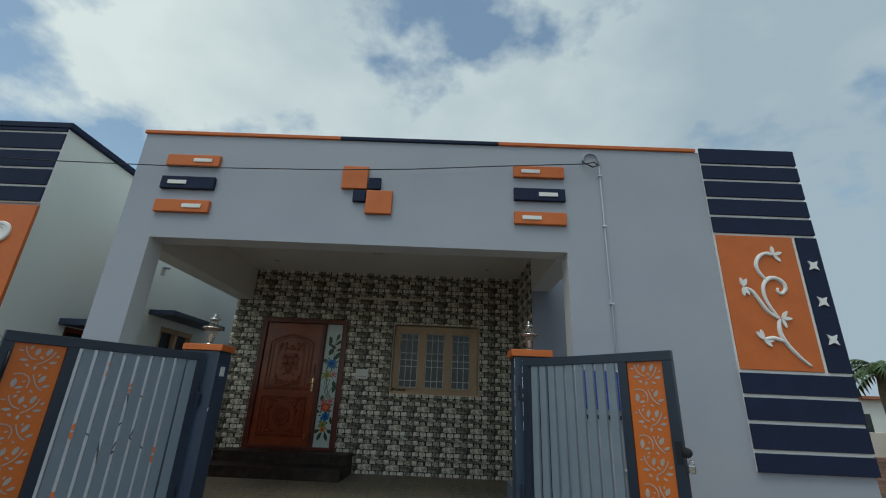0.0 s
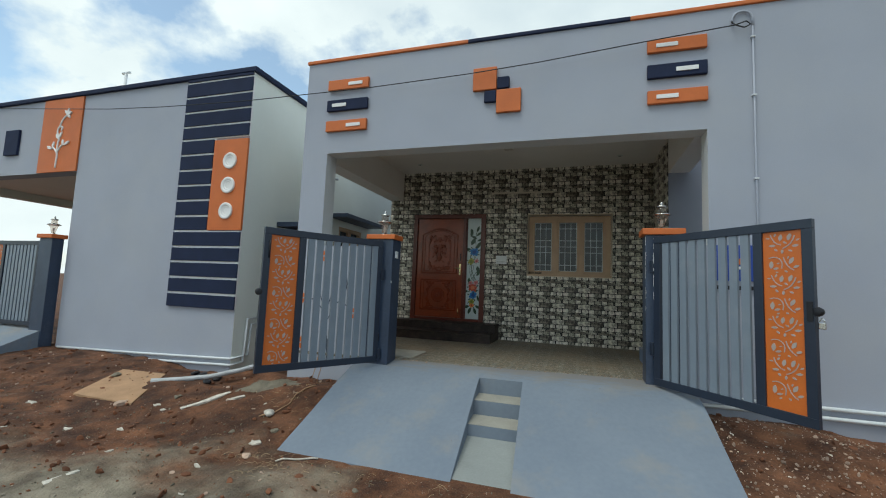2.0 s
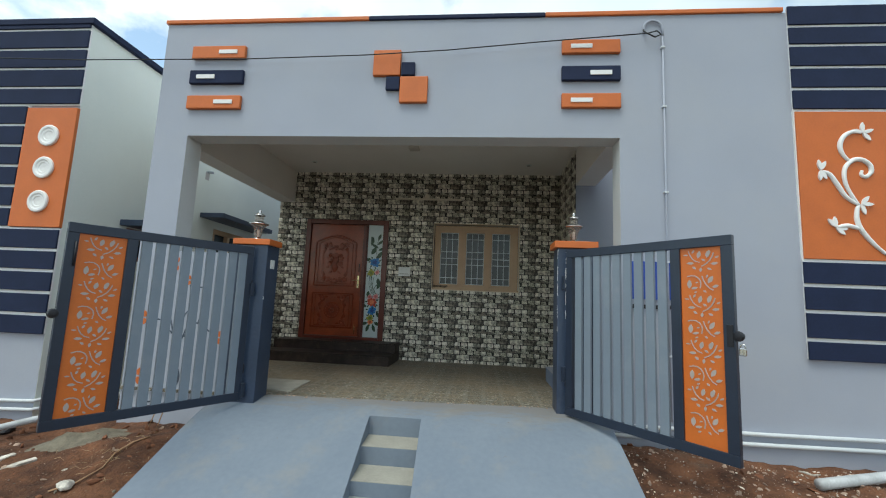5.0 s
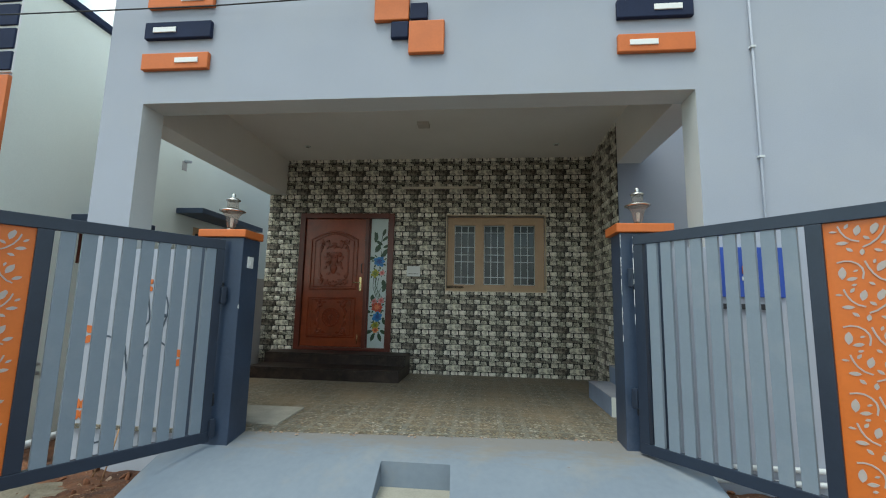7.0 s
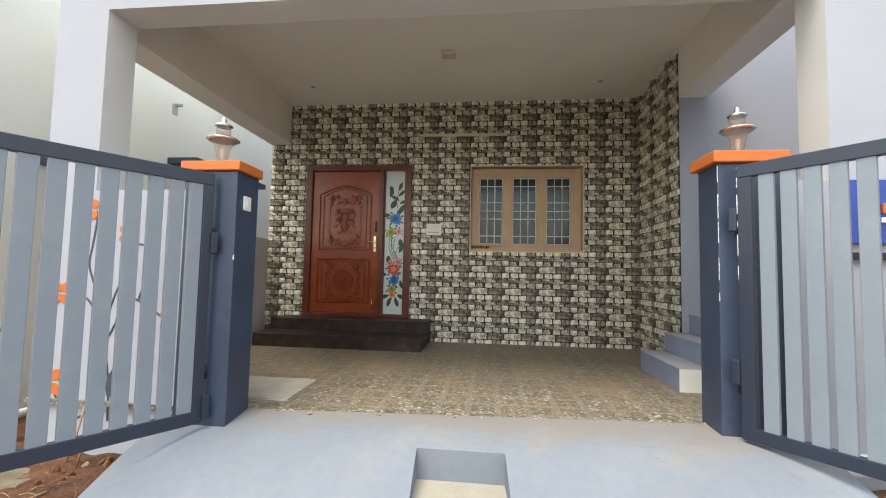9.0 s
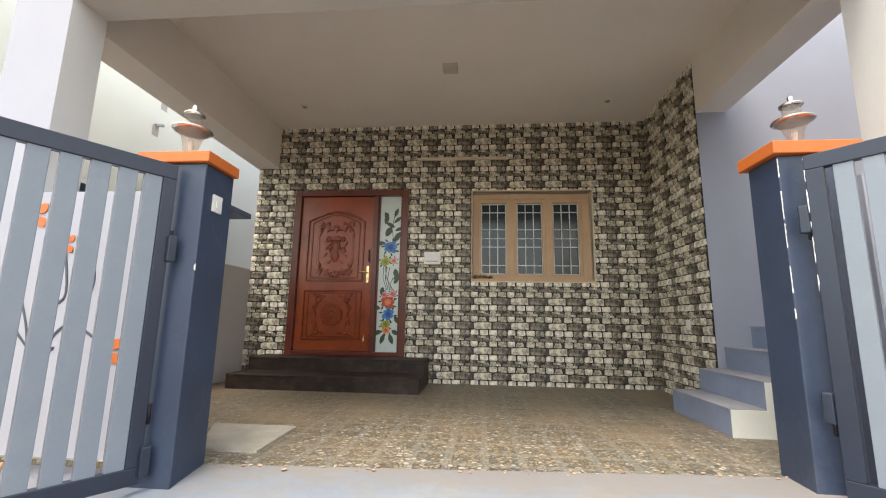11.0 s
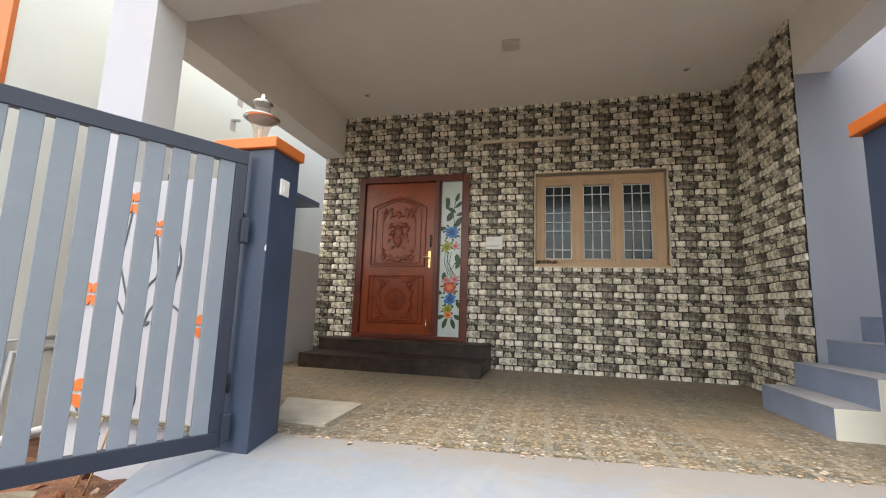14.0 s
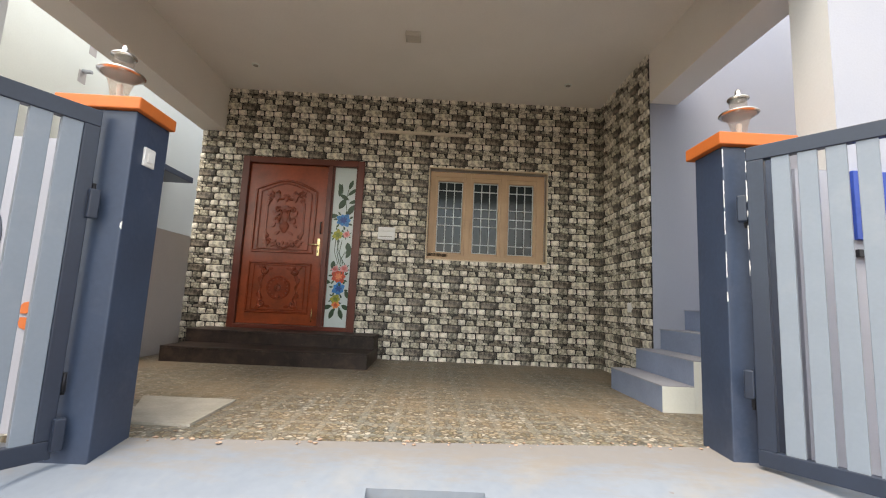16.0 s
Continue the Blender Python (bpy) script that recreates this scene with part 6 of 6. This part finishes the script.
# ---- tiles ----
def stone_tile():
    """One 451 x 300 mm tile moulded and printed as a patch of rough stones."""
    rng = random.Random(4)
    w, h = TW, TH
    # left, right, bottom, top in shares of the tile; paint; depth; narrowing of the top
    stones = (
        (0.595, 1.0, 0.0, 0.285, 4, 0.017, 0.0), (0.0, 0.075, 0.0, 0.285, 4, 0.017, 0.0), (0.105, 0.575, 0.0, 0.28, 2, 0.020, 0.0),
        (0.505, 0.70, 0.30, 0.53, 0, 0.017, -0.10), (0.715, 0.955, 0.295, 0.50, 1, 0.012, 0.34), (0.005, 0.225, 0.30, 0.53, 4, 0.015, 0.05), (0.245, 0.485, 0.295, 0.535, 1, 0.018, 0.08),
        (0.36, 0.59, 0.535, 0.655, 2, 0.016, 0.1), (0.585, 0.845, 0.53, 0.64, 2, 0.013, 0.12), (0.48, 0.66, 0.635, 0.775, 2, 0.020, 0.2),
        (0.01, 0.335, 0.54, 0.645, 4, 0.014, 0.08), (0.03, 0.21, 0.635, 0.735, 0, 0.016, 0.15), (0.215, 0.37, 0.65, 0.735, 5, 0.010, 0.1), (0.855, 1.0, 0.51, 0.66, 5, 0.011, 0.0), (0.68, 0.93, 0.645, 0.745, 4, 0.013, 0.1), (0.935, 1.0, 0.66, 0.745, 2, 0.010, 0.0),
        (0.01, 0.235, 0.75, 0.985, 0, 0.019, 0.0), (0.255, 0.485, 0.745, 0.985, 5, 0.009, 0.0), (0.50, 0.725, 0.765, 0.985, 0, 0.016, 0.12), (0.755, 0.985, 0.75, 0.98, 0, 0.018, 0.04))
    bm = bmesh.new()
    v = [bm.verts.new((x, 0, z)) for x, z in ((0, 0), (w, 0), (w, h), (0, h))]
    bm.faces.new(v).material_index = 3
    for a, b, c, d, m, dep, lean in stones:
        cut_l, cut_r = a == 0.0, b == 1.0
        a, b = a * w + (0.0 if cut_l else 0.001), b * w - (0.0 if cut_r else 0.001)
        c, d = c * h + 0.001, d * h - 0.001
        mx, mz = (a + b) / 2, (c + d) / 2
        hw, hh = (b - a) / 2, (d - c) / 2
        base = []
        for i in range(14):
            q = 2 * math.pi * (i + 0.5) / 14
            u, t_ = math.cos(q), math.sin(q)
            u, t_ = math.copysign(abs(u) ** 0.30, u), math.copysign(abs(t_) ** 0.30, t_)
            x = mx + hw * u * (1 - lean * 0.5 * (1 + t_)) + rng.uniform(-0.0022, 0.0022)
            z = mz + hh * t_ + rng.uniform(-0.0022, 0.0022)
            if (cut_l and u < 0) or (cut_r and u > 0):
                x = a if cut_l else b
            base.append((min(max(x, 0.0), w), min(max(z, 0.0), h)))
        rings = []
        for inset, out in ((0.0, 0.0005), (0.0016, 0.75), (0.0065, 1.0)):
            ring = []
            for x, z in base:
                kx = 0.0 if (cut_l and x < a + 0.001) or (cut_r and x > b - 0.001) else min(0.8, inset / max(hw, 0.004))
                y = -0.0005 if out < 0.01 else -dep * out + rng.uniform(-0.0016, 0.0016) * (out == 1.0)
                ring.append(bm.verts.new((x + (mx - x) * kx, y, z + (mz - z) * min(0.8, inset / hh))))
            rings.append(ring)
        top = bm.verts.new((mx + rng.uniform(-0.2, 0.2) * hw, -dep - 0.003, mz + rng.uniform(-0.1, 0.3) * hh))
        for p, q in zip(rings, rings[1:]):
            for i in range(14):
                bm.faces.new((p[i], p[(i + 1) % 14], q[(i + 1) % 14], q[i])).material_index = m
        for i in range(14):
            bm.faces.new((rings[-1][i], rings[-1][(i + 1) % 14], top)).material_index = m
    return mesh_of("tile", bm, (S_LIGHT, S_MID, S_DARK, S_JOINT, S_PALE_LOW, S_DIM))


def cut_tile(me, x0, x1, z0, z1):
    """A copy of the tile trimmed to a part of its face."""
    bm = bmesh.new()
    bm.from_mesh(me)
    for co, no in (((x0, 0, 0), (-1, 0, 0)), ((x1, 0, 0), (1, 0, 0)), ((0, 0, z0), (0, 0, -1)), ((0, 0, z1), (0, 0, 1))):
        bmesh.ops.bisect_plane(bm, geom=list(bm.verts) + list(bm.edges) + list(bm.faces), plane_co=co, plane_no=no, clear_outer=True)
    if not bm.faces:
        bm.free()
        return None
    out = bpy.data.meshes.new("tile")
    bm.to_mesh(out)
    bm.free()
    for m in me.materials:
        out.materials.append(m)
    return out


TW, TH = 0.451, 0.30
full_tile = stone_tile()


def clad(parent, m, u0, u1, z0, z1, holes, u_start, z_start):
    """Lay tiles over a wall face; local x runs along it. Holes: (u0, u1, z0, z1)."""
    i0, i1 = math.floor((u0 - u_start) / TW), math.ceil((u1 - u_start) / TW)
    j0, j1 = math.floor((z0 - z_start) / TH), math.ceil((z1 - z_start) / TH)
    for i in range(i0, i1):
        for j in range(j0, j1):
            a, b = u_start + i * TW, u_start + (i + 1) * TW
            c, d = z_start + j * TH, z_start + (j + 1) * TH
            cells = [(max(a, u0), min(b, u1), max(c, z0), min(d, z1))]
            for h in holes:
                rest = []
                for p, q, r, s in cells:
                    if q <= h[0] or p >= h[1] or s <= h[2] or r >= h[3]:
                        rest.append((p, q, r, s))
                        continue
                    if p < h[0]:
                        rest.append((p, h[0], r, s))
                    if q > h[1]:
                        rest.append((h[1], q, r, s))
                    pp, qq = max(p, h[0]), min(q, h[1])
                    if r < h[2]:
                        rest.append((pp, qq, r, h[2]))
                    if s > h[3]:
                        rest.append((pp, qq, h[3], s))
                cells = rest
            for p, q, r, s in cells:
                if q - p < 0.012 or s - r < 0.012:
                    continue
                whole = q - p > TW - 1e-4 and s - r > TH - 1e-4
                me = full_tile if whole else cut_tile(full_tile, p - a, q - a, r - c, s - c)
                if me is None:
                    continue
                ob = new("tile", me)
                ob.parent = parent
                ob.matrix_local = m @ Matrix.Translation((a, 0, c))


clad(wall_back, Matrix.Translation((0, BACK, 0)), -2.84, 2.29, 0.0, CEIL, [(DX0, DX1, DZ0, DZ1), (WX0 - 0.014, WX1 + 0.014, WZ0 - 0.014, WZ1 + 0.014), (-2.84, -2.58, 2.76, 3.4)], 0.275, -0.245)
clad(wall_right, Matrix.Translation((2.27, 0, 0)) @ Matrix.Rotation(radians(-90), 4, "Z"), -BACK, -1.88, 0.0, CEIL, [], -BACK - 0.1, -0.245)

# floor tiles
fbm = boxed(0.0003, 0.3997, 0.0003, 0.3997, -0.012, 0.0)
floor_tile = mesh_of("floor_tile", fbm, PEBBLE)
for i in range(13):
    for j in range(8):
        x, y = -2.83 + 0.4 * i, -0.06 + 0.4 * j
        if j:
            ob = new("floor_tile", floor_tile)
            ob.parent = floor
            ob.location = (x, y, 0)
        elif x < RX1:
            y0, y1 = edge_y(max(x, RX0)), edge_y(max(x + 0.4, RX0))
            bm = bmesh.new()
            v = [bm.verts.new(p) for p in ((x + 0.0003, y0, 0), (x + 0.3997, y1, 0), (x + 0.3997, 0.3397, 0), (x + 0.0003, 0.3397, 0), (x + 0.0003, y0, -0.03), (x + 0.3997, y1, -0.03), (x + 0.3997, 0.3397, -0.03), (x + 0.0003, 0.3397, -0.03))]
            for q in ((0, 1, 2, 3), (7, 6, 5, 4), (0, 4, 5, 1), (1, 5, 6, 2), (2, 6, 7, 3), (3, 7, 4, 0)):
                bm.faces.new([v[k] for k in q])
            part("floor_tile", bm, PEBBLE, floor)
